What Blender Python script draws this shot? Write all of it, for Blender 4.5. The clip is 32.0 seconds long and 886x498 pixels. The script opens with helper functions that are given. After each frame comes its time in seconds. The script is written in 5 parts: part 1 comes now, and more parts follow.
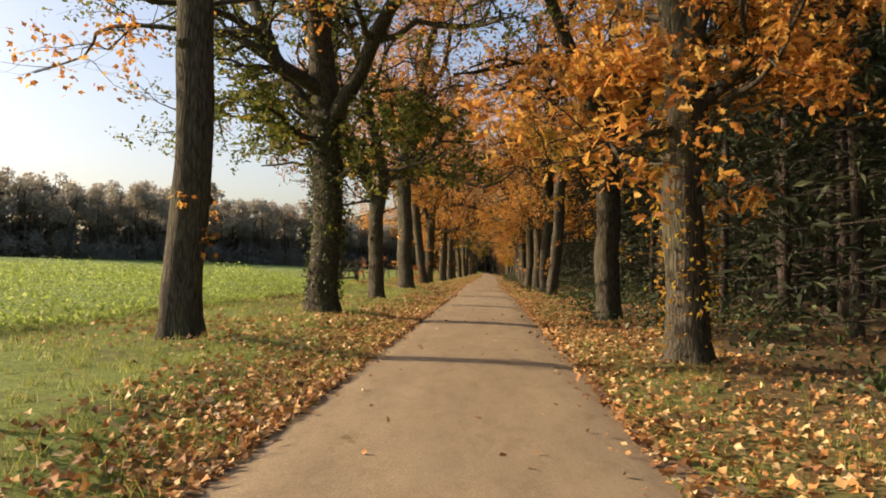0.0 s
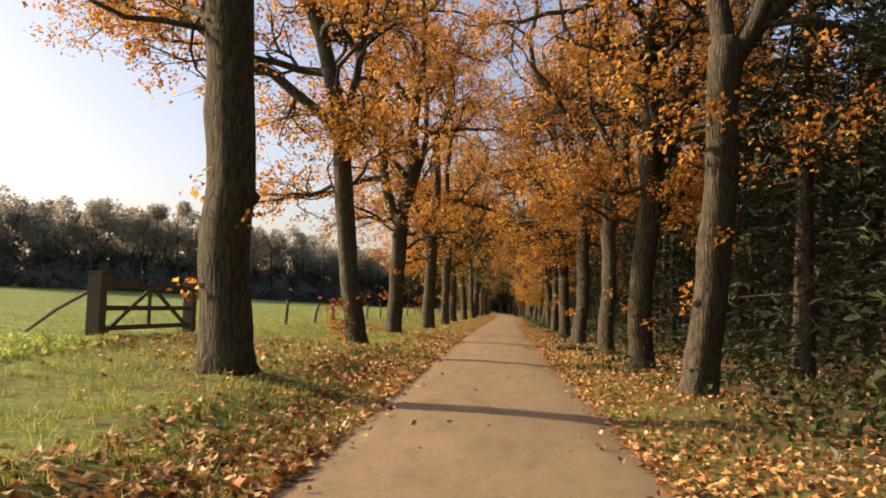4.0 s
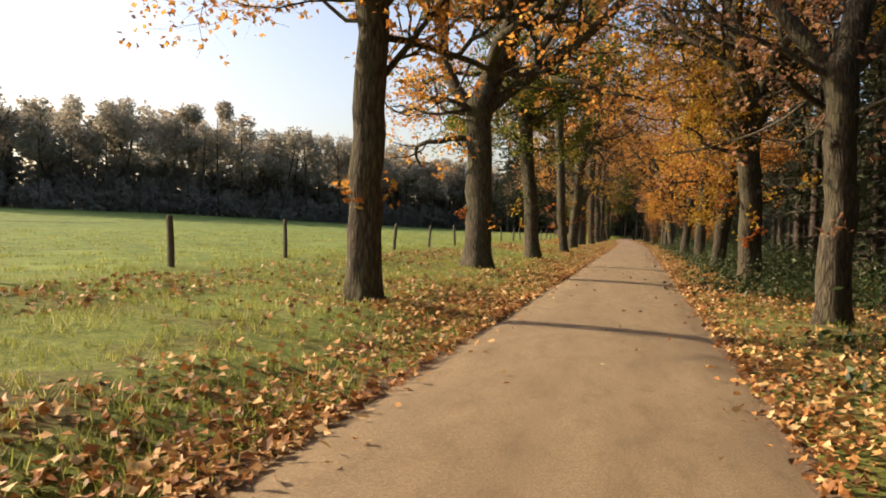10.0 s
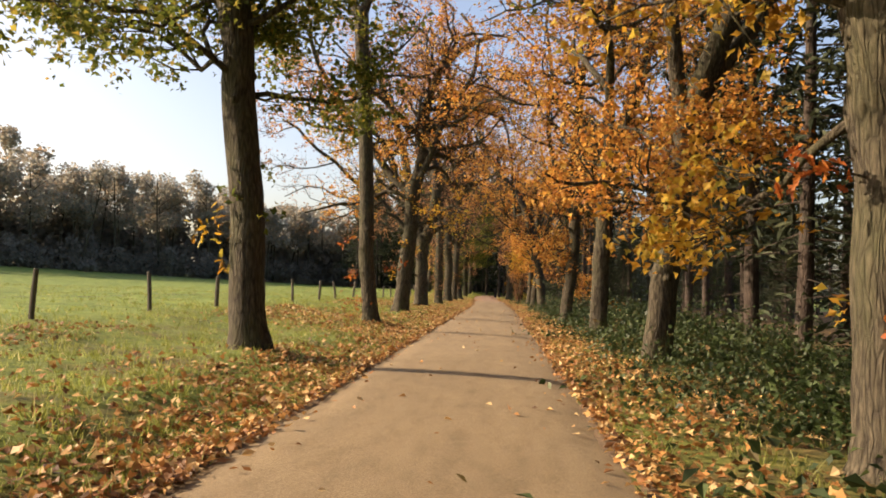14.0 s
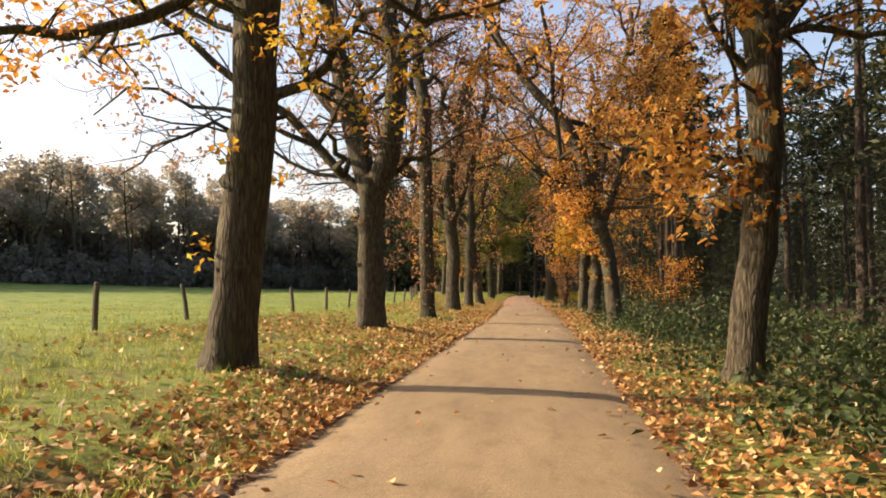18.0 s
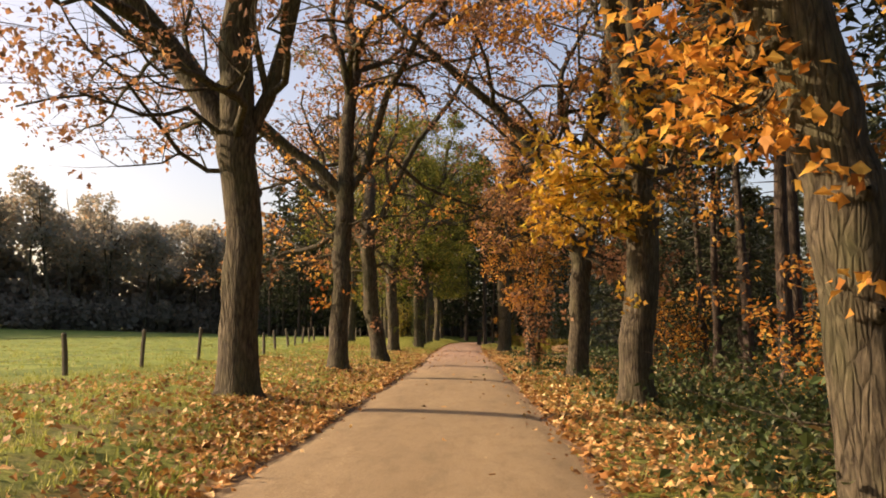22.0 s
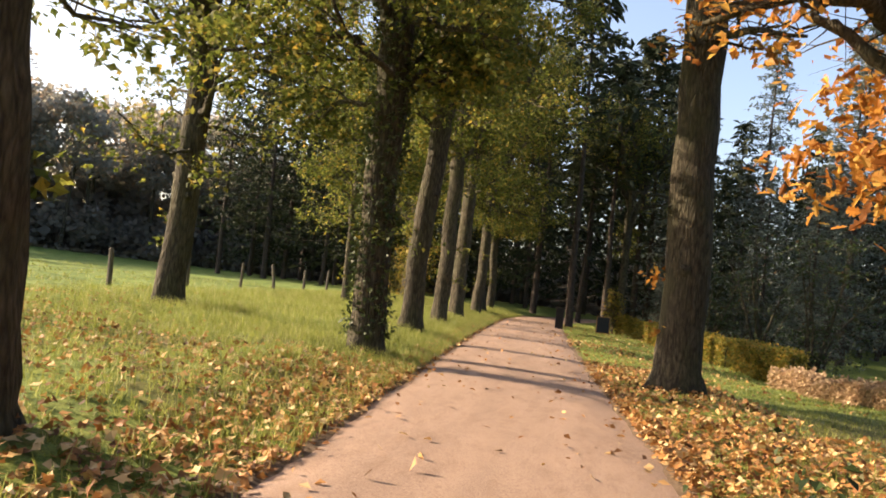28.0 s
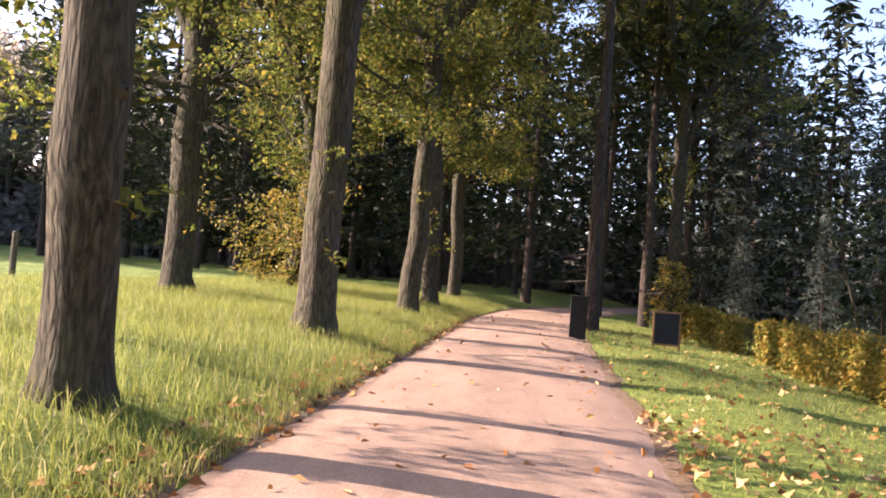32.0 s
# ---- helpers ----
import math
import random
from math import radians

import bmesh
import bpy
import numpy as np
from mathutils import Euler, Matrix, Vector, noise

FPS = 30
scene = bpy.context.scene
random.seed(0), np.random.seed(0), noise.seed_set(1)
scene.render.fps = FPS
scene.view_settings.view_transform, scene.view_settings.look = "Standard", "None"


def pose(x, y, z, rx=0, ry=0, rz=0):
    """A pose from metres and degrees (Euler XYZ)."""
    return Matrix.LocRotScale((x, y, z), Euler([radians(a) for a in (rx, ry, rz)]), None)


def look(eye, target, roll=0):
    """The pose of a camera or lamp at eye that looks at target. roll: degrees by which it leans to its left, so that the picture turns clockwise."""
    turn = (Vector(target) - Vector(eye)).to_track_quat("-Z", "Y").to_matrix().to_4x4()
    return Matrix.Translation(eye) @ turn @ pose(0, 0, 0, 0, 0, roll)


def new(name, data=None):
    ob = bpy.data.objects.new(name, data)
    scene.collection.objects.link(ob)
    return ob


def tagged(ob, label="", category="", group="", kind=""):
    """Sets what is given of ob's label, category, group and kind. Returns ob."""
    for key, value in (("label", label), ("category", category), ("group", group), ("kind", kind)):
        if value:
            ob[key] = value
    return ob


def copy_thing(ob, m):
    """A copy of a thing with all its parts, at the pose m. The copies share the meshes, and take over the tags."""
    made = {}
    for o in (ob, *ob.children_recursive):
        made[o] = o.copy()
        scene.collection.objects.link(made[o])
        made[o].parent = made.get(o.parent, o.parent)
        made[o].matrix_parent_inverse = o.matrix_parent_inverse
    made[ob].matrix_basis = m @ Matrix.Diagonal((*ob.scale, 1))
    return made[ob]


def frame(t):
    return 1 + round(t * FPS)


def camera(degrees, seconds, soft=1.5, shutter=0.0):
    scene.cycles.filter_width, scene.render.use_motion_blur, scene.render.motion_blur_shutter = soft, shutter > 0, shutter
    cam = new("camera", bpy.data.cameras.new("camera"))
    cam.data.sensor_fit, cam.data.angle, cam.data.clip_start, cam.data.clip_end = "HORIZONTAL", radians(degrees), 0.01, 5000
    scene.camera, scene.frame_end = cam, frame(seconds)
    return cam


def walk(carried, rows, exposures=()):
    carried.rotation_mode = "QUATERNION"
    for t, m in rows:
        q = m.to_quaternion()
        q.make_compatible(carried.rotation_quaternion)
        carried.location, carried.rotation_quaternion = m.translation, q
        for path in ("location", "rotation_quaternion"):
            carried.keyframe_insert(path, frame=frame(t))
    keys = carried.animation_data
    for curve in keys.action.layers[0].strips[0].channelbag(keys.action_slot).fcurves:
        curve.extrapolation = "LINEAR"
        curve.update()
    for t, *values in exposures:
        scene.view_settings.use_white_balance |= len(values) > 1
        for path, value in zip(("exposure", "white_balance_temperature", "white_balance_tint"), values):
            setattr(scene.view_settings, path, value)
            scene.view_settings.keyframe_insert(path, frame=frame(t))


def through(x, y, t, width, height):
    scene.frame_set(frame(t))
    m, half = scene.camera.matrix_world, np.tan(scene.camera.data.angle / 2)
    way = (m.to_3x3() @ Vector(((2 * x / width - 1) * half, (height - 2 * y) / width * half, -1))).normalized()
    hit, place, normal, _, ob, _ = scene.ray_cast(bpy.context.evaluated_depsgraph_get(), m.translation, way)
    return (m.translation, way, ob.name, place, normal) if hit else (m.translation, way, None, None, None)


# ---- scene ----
cam = camera(57.5, 32.0, soft=1.8)
PATH = [
    (0, (0.997, 3.983, 1.358), (0.867, 5.978, 1.405), 0.53),
    (0.5, (0.943, 7.381, 1.339), (0.797, 9.375, 1.380), 0.63),
    (1, (0.875, 10.777, 1.339), (0.682, 12.768, 1.323), 1.32),
    (1.5, (0.886, 14.171, 1.324), (0.657, 16.157, 1.275), -0.29),
    (2, (0.813, 17.520, 1.323), (0.640, 19.512, 1.306), 1.06),
    (2.5, (0.772, 20.963, 1.321), (0.579, 22.950, 1.436), 1.36),
    (3, (0.743, 24.420, 1.341), (0.551, 26.403, 1.513), 1.46),
    (3.5, (0.698, 27.884, 1.343), (0.516, 29.869, 1.512), 1.22),
    (4, (0.663, 31.385, 1.377), (0.492, 33.373, 1.518), 1.67),
    (4.5, (0.614, 34.843, 1.420), (0.443, 36.833, 1.520), 2.90),
    (6.5, (0.476, 48.285, 1.497), (0.277, 50.272, 1.607), 0.99),
    (7, (0.495, 51.540, 1.473), (0.288, 53.527, 1.574), 1.51),
    (7.5, (0.496, 54.686, 1.447), (0.304, 56.675, 1.536), 1.23),
    (8, (0.496, 57.826, 1.429), (0.313, 59.816, 1.508), 1.13),
    (8.5, (0.463, 60.914, 1.410), (0.237, 62.900, 1.470), 1.18),
    (9, (0.404, 63.900, 1.375), (0.112, 65.879, 1.360), 2.12),
    (9.5, (0.441, 66.515, 1.329), (0.046, 68.474, 1.248), 1.06),
    (10, (0.513, 68.868, 1.322), (0.046, 70.812, 1.268), 1.40),
    (10.5, (0.568, 71.089, 1.307), (0.136, 73.039, 1.207), 1.78),
    (11, (0.600, 73.197, 1.273), (0.176, 75.147, 1.145), 2.40),
    (11.5, (0.644, 75.140, 1.214), (0.191, 77.078, 1.016), 1.04),
    (12, (0.683, 77.101, 1.209), (0.362, 79.070, 1.071), 1.16),
    (12.5, (0.681, 79.191, 1.244), (0.477, 81.181, 1.236), 0.10),
    (13, (0.649, 81.388, 1.246), (0.470, 83.377, 1.362), 0.38),
    (13.5, (0.590, 83.707, 1.274), (0.434, 85.696, 1.414), 1.42),
    (14, (0.579, 86.258, 1.286), (0.436, 88.251, 1.379), 1.80),
    (14.5, (0.548, 88.890, 1.300), (0.408, 90.883, 1.400), 2.93),
    (16.5, (0.660, 99.837, 1.226), (0.464, 101.826, 1.294), 1.38),
    (17, (0.628, 102.602, 1.234), (0.378, 104.585, 1.291), 4.17),
    (17.5, (0.564, 105.359, 1.244), (0.333, 107.345, 1.294), 2.71),
    (18, (0.527, 108.122, 1.258), (0.298, 110.107, 1.352), -0.26),
    (18.5, (0.561, 110.934, 1.281), (0.358, 112.920, 1.404), -0.31),
    (19, (0.571, 113.807, 1.287), (0.380, 115.792, 1.434), -0.39),
    (19.5, (0.589, 116.670, 1.291), (0.417, 118.658, 1.431), -0.46),
    (20, (0.621, 119.563, 1.282), (0.439, 121.551, 1.398), -0.22),
    (20.5, (0.647, 122.395, 1.285), (0.452, 124.383, 1.388), -0.57),
    (21, (0.715, 125.207, 1.238), (0.606, 127.197, 1.401), -0.69),
    (21.5, (0.758, 128.000, 1.202), (0.649, 129.989, 1.380), -0.70),
    (22, (0.653, 130.858, 1.192), (0.545, 132.845, 1.395), 0.01),
    (22.5, (0.593, 133.670, 1.192), (0.475, 135.654, 1.417), -0.17),
    (23, (0.463, 136.486, 1.197), (0.274, 138.465, 1.418), 0.22),
    (23.5, (0.390, 139.245, 1.196), (0.114, 141.218, 1.370), 1.68),
    (24, (0.332, 141.991, 1.199), (0.021, 143.961, 1.345), 1.83),
    (24.5, (0.207, 144.792, 1.201), (-0.087, 146.767, 1.324), 1.96),
    (26.5, (0.074, 156.180, 1.308), (-0.264, 158.148, 1.420), 4.71),
    (27, (-0.094, 159.432, 1.323), (-0.420, 161.402, 1.434), 4.84),
    (27.5, (-0.307, 162.576, 1.334), (-0.611, 164.550, 1.444), 5.27),
    (28, (-0.527, 165.648, 1.327), (-0.802, 167.627, 1.420), 5.89),
    (28.5, (-0.702, 168.662, 1.306), (-0.978, 170.642, 1.372), 4.99),
    (29, (-0.772, 171.520, 1.333), (-1.047, 173.500, 1.394), 5.33),
    (29.5, (-0.825, 174.108, 1.328), (-1.073, 176.091, 1.404), 4.54),
    (30, (-0.817, 176.458, 1.334), (-1.072, 178.441, 1.405), 4.57),
    (30.5, (-0.841, 178.751, 1.280), (-1.098, 180.733, 1.346), 4.63),
    (31, (-0.866, 181.012, 1.260), (-1.117, 182.996, 1.297), 4.43),
    (31.5, (-0.858, 182.852, 1.279), (-1.114, 184.835, 1.327), 4.73),
    (32, (-0.849, 184.700, 1.260), (-1.104, 186.683, 1.315), 4.13),
]
EXPOSURES = [(0, 0.62, 6900, 18), (4, 0.68, 7150, 23), (7.5, 0.7, 7150, 24), (10, 0.72, 6900, 18), (13, 0.82, 7000, 19), (19, 1.07, 7300, 20), (24.5, 0.66, 8250, 27), (27, 1.17, 7200, 18), (29, 1.38, 6650, 18), (30.5, 1.62, 7200, 18), (32, 1.9, 6050, 31)]
walk(cam, [(t, look(eye, target, roll)) for t, eye, target, roll in PATH], EXPOSURES)

# ---- light ----
SUN_DIR = Vector((-0.91, 0.07, 0.41)).normalized()
world = bpy.data.worlds.new("sky")
scene.world = world
world.use_nodes = True
wn = world.node_tree
sky = wn.nodes.new("ShaderNodeTexSky")
sky.sky_type, sky.sun_disc = "NISHITA", False
sky.sun_elevation = math.asin(SUN_DIR.z)
sky.sun_rotation = math.atan2(SUN_DIR.x, SUN_DIR.y)
sky.dust_density, sky.air_density, sky.ozone_density = 3.0, 1.0, 1.2
wn.links.new(sky.outputs[0], wn.nodes["Background"].inputs[0])
wn.nodes["Background"].inputs[1].default_value = 0.145
sun = new("sun", bpy.data.lights.new("sun", "SUN"))
sun.data.energy, sun.data.angle, sun.data.color = 5.2, radians(0.55), (1.0, 0.83, 0.6)
sun.matrix_world = look((0, 0, 60), Vector((0, 0, 60)) - SUN_DIR)


# ---- materials ----
def material(name, rough=0.8):
    m = bpy.data.materials.new(name)
    m.use_nodes = True
    b = m.node_tree.nodes["Principled BSDF"]
    b.inputs["Roughness"].default_value = rough
    b.inputs["Specular IOR Level"].default_value = 0.25
    return m, m.node_tree, b


def coords(nt, scale=(1, 1, 1), space="Object"):
    co = nt.nodes.new("ShaderNodeTexCoord")
    mp = nt.nodes.new("ShaderNodeMapping")
    mp.inputs["Scale"].default_value = scale
    nt.links.new(co.outputs[space], mp.inputs[0])
    return mp.outputs[0]


def noise_tex(nt, vec, scale, detail=5.0, rough=0.6):
    n = nt.nodes.new("ShaderNodeTexNoise")
    n.inputs["Scale"].default_value, n.inputs["Detail"].default_value, n.inputs["Roughness"].default_value = scale, detail, rough
    nt.links.new(vec, n.inputs["Vector"])
    return n.outputs["Fac"]


def ramp(nt, fac, stops):
    r = nt.nodes.new("ShaderNodeValToRGB")
    while len(r.color_ramp.elements) < len(stops):
        r.color_ramp.elements.new(0.5)
    for e, (p, c) in zip(r.color_ramp.elements, stops):
        e.position, e.color = p, (*c, 1)
    nt.links.new(fac, r.inputs[0])
    return r.outputs[0]


def mix(nt, fac, a, b, mode="MIX"):
    m = nt.nodes.new("ShaderNodeMix")
    m.data_type, m.blend_type = "RGBA", mode
    for k, v in ((0, fac), (6, a), (7, b)):
        if isinstance(v, (int, float)):
            m.inputs[k].default_value = v
        elif isinstance(v, tuple):
            m.inputs[k].default_value = (*v, 1)
        else:
            nt.links.new(v, m.inputs[k])
    return m.outputs[2]


def bump(nt, b, height, strength=0.5, dist=0.02):
    n = nt.nodes.new("ShaderNodeBump")
    n.inputs["Strength"].default_value, n.inputs["Distance"].default_value = strength, dist
    nt.links.new(height, n.inputs["Height"])
    nt.links.new(n.outputs[0], b.inputs["Normal"])


def leaf_material(name, stops, through=0.45, rough=0.55):
    """Thin leaves: colours vary leaf by leaf, part of the light passes through."""
    m, nt, b = material(name, rough)
    geo = nt.nodes.new("ShaderNodeNewGeometry")
    col = ramp(nt, geo.outputs["Random Per Island"], stops)
    col = mix(nt, 0.35, col, ramp(nt, noise_tex(nt, coords(nt), 0.5, 3), [(0.3, (0.25, 0.22, 0.2)), (0.7, (1, 1, 1))]), "MULTIPLY")
    nt.links.new(col, b.inputs["Base Color"])
    t = nt.nodes.new("ShaderNodeBsdfTranslucent")
    nt.links.new(col, t.inputs[0])
    mx = nt.nodes.new("ShaderNodeMixShader")
    mx.inputs[0].default_value = through
    nt.links.new(b.outputs[0], mx.inputs[1])
    nt.links.new(t.outputs[0], mx.inputs[2])
    nt.links.new(mx.outputs[0], nt.nodes["Material Output"].inputs[0])
    return m


def bark_material(name, dark, light, moss, scale=1.0):
    m, nt, b = material(name, 0.92)
    v = coords(nt, (1, 1, 0.19))
    ridges = noise_tex(nt, v, 24 * scale, 7, 0.68)
    fiss = nt.nodes.new("ShaderNodeTexVoronoi")
    fiss.feature = "DISTANCE_TO_EDGE"
    fiss.inputs["Scale"].default_value = 17 * scale
    wv = nt.nodes.new("ShaderNodeVectorMath")
    wv.operation = "MULTIPLY_ADD"
    wv.inputs[1].default_value = (0.16, 0.16, 0.05)
    nz = nt.nodes.new("ShaderNodeTexNoise")
    nz.inputs["Scale"].default_value = 6
    nt.links.new(v, nz.inputs["Vector"])
    nt.links.new(nz.outputs["Color"], wv.inputs[0])
    nt.links.new(v, wv.inputs[2])
    nt.links.new(wv.outputs[0], fiss.inputs["Vector"])
    cut = ramp(nt, fiss.outputs["Distance"], [(0.0, (0.38, 0.38, 0.38)), (0.22, (1, 1, 1))])
    big = noise_tex(nt, coords(nt, (1, 1, 0.5)), 2.2, 4)
    col = ramp(nt, ridges, [(0.32, dark), (0.5, tuple(0.5 * (a + c) for a, c in zip(dark, light))), (0.68, light)])
    col = mix(nt, ramp(nt, big, [(0.45, (0, 0, 0)), (0.7, (0.75, 0.75, 0.75))]), col, moss)
    info = nt.nodes.new("ShaderNodeObjectInfo")
    col = mix(nt, 0.35, col, ramp(nt, info.outputs["Random"], [(0, (0.6, 0.58, 0.55)), (1, (1.1, 1.05, 1.0))]), "MULTIPLY")
    nt.links.new(mix(nt, 0.65, col, cut, "MULTIPLY"), b.inputs["Base Color"])
    bump(nt, b, mix(nt, 0.4, ridges, cut), 1.0, 0.06)
    return m


BARK = bark_material("oak_bark", (0.022, 0.018, 0.013), (0.152, 0.132, 0.09), (0.088, 0.092, 0.045))
BARK_PINE = bark_material("pine_bark", (0.035, 0.027, 0.022), (0.13, 0.1, 0.08), (0.07, 0.07, 0.05))
LEAF = {
    "orange": leaf_material("orange_oak_leaf", [(0, (0.3, 0.11, 0.03)), (0.35, (0.58, 0.25, 0.05)), (0.7, (0.75, 0.39, 0.08)), (1, (0.8, 0.54, 0.13))], 0.55),
    "yellow": leaf_material("yellow_oak_leaf", [(0, (0.3, 0.14, 0.02)), (0.4, (0.58, 0.32, 0.04)), (0.75, (0.66, 0.44, 0.06)), (1, (0.4, 0.36, 0.06))], 0.55),
    "green": leaf_material("green_oak_leaf", [(0, (0.07, 0.098, 0.02)), (0.45, (0.14, 0.17, 0.032)), (0.8, (0.25, 0.255, 0.05)), (1, (0.42, 0.3, 0.055))], 0.55),
    "brown": leaf_material("brown_oak_leaf", [(0, (0.16, 0.08, 0.045)), (0.4, (0.32, 0.165, 0.085)), (0.8, (0.46, 0.25, 0.13)), (1, (0.56, 0.33, 0.13))]),
    "red": leaf_material("russet_leaf", [(0, (0.22, 0.05, 0.02)), (0.5, (0.45, 0.13, 0.03)), (1, (0.6, 0.25, 0.05))]),
    "litter": leaf_material("fallen_leaf", [(0, (0.1, 0.05, 0.022)), (0.28, (0.33, 0.145, 0.045)), (0.56, (0.52, 0.26, 0.08)), (0.8, (0.64, 0.41, 0.16)), (1, (0.7, 0.54, 0.29))], 0.15, 0.6),
    "needle": leaf_material("conifer_needles", [(0, (0.022, 0.031, 0.016)), (0.5, (0.042, 0.058, 0.027)), (1, (0.08, 0.092, 0.042))], 0.15, 0.75),
    # garden fir needles, lightened and blued to imitate haze in front of them
    "hazed_needle": leaf_material("bluish_conifer_needles", [(0, (0.1, 0.13, 0.115)), (0.5, (0.155, 0.19, 0.16)), (1, (0.23, 0.255, 0.2))], 0.35, 0.8),
    "grass": leaf_material("grass_blade", [(0, (0.17, 0.2, 0.04)), (0.5, (0.29, 0.33, 0.07)), (0.85, (0.4, 0.42, 0.12)), (1, (0.54, 0.48, 0.24))], 0.5, 0.5),
    "crop": leaf_material("green_crop", [(0, (0.23, 0.31, 0.055)), (0.5, (0.35, 0.45, 0.09)), (1, (0.5, 0.57, 0.18))], 0.5, 0.5),
    "ivy": leaf_material("ivy_leaf", [(0, (0.03, 0.05, 0.015)), (0.6, (0.07, 0.1, 0.03)), (1, (0.14, 0.16, 0.05))], 0.2, 0.4),
    "bramble": leaf_material("bramble_leaf", [(0, (0.02, 0.036, 0.012)), (0.5, (0.045, 0.075, 0.022)), (0.9, (0.085, 0.12, 0.04)), (1, (0.16, 0.1, 0.04))], 0.25, 0.5),
    "hedge": leaf_material("hedge_leaf", [(0, (0.12, 0.13, 0.025)), (0.5, (0.28, 0.26, 0.045)), (1, (0.48, 0.3, 0.06))], 0.4, 0.5),
    "dry": leaf_material("dry_hedge_leaf", [(0, (0.3, 0.2, 0.12)), (0.5, (0.5, 0.35, 0.21)), (1, (0.66, 0.5, 0.3))], 0.35, 0.6),
    # the next two are paler and greyer than foliage: haze put into the colour
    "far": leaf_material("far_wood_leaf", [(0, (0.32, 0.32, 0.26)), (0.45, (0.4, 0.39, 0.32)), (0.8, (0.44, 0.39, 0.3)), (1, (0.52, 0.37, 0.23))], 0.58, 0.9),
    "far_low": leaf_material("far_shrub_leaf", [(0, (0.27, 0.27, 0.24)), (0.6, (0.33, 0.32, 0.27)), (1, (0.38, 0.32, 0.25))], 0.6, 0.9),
}


def ground_material():
    m, nt, b = material("ground_soil", 0.95)
    co = coords(nt)
    fine, mid, big = noise_tex(nt, co, 9, 6, 0.7), noise_tex(nt, co, 1.1, 5), noise_tex(nt, co, 0.12, 4)
    grass = ramp(nt, fine, [(0.3, (0.075, 0.11, 0.02)), (0.5, (0.17, 0.225, 0.04)), (0.7, (0.28, 0.31, 0.065))])
    blades = ramp(nt, noise_tex(nt, coords(nt, (1, 1, 1)), 46, 4, 0.75), [(0.34, (0.4, 0.42, 0.35)), (0.5, (0.95, 0.95, 0.95)), (0.66, (1.25, 1.22, 1.1))])
    grass = mix(nt, 0.85, grass, blades, "MULTIPLY")
    field = ramp(nt, mid, [(0.3, (0.1, 0.155, 0.03)), (0.5, (0.17, 0.24, 0.045)), (0.75, (0.26, 0.31, 0.075))])
    tufts = ramp(nt, noise_tex(nt, coords(nt, (0.5, 1, 1)), 4.5, 6, 0.75), [(0.36, (0.42, 0.46, 0.36)), (0.5, (0.95, 0.95, 0.95)), (0.66, (1.25, 1.2, 1.05))])
    field = mix(nt, 0.8, field, tufts, "MULTIPLY")
    litter = ramp(nt, fine, [(0.3, (0.04, 0.026, 0.015)), (0.5, (0.12, 0.07, 0.034)), (0.72, (0.27, 0.16, 0.075))])
    sep = nt.nodes.new("ShaderNodeSeparateXYZ")
    nt.links.new(co, sep.inputs[0])

    def between(axis, a, c):
        r = nt.nodes.new("ShaderNodeMapRange")
        r.inputs["From Min"].default_value, r.inputs["From Max"].default_value = a, c
        nt.links.new(sep.outputs[axis], r.inputs["Value"])
        return r.outputs["Result"]

    col = mix(nt, between(0, -6.5, -8.5), grass, field)
    patches = ramp(nt, noise_tex(nt, co, 0.75, 4), [(0.48, (0, 0, 0)), (0.64, (0.7, 0.7, 0.7))])
    strip = mix(nt, between(0, -8.0, -4.5), (0.0, 0.0, 0.0), patches)
    wood = between(0, 1.5, 4.5)
    lawn = between(1, 176.0, 181.0)
    strip = mix(nt, lawn, mix(nt, wood, strip, (0.92, 0.92, 0.92)), (0.0, 0.0, 0.0))
    strip = mix(nt, between(0, 36.0, 46.0), strip, (0.0, 0.0, 0.0))
    col = mix(nt, strip, col, litter)
    col = mix(nt, 0.4, col, ramp(nt, big, [(0.3, (0.5, 0.5, 0.5)), (0.7, (1, 1, 1))]), "MULTIPLY")
    nt.links.new(col, b.inputs["Base Color"])
    bump(nt, b, fine, 0.7, 0.06)
    return m


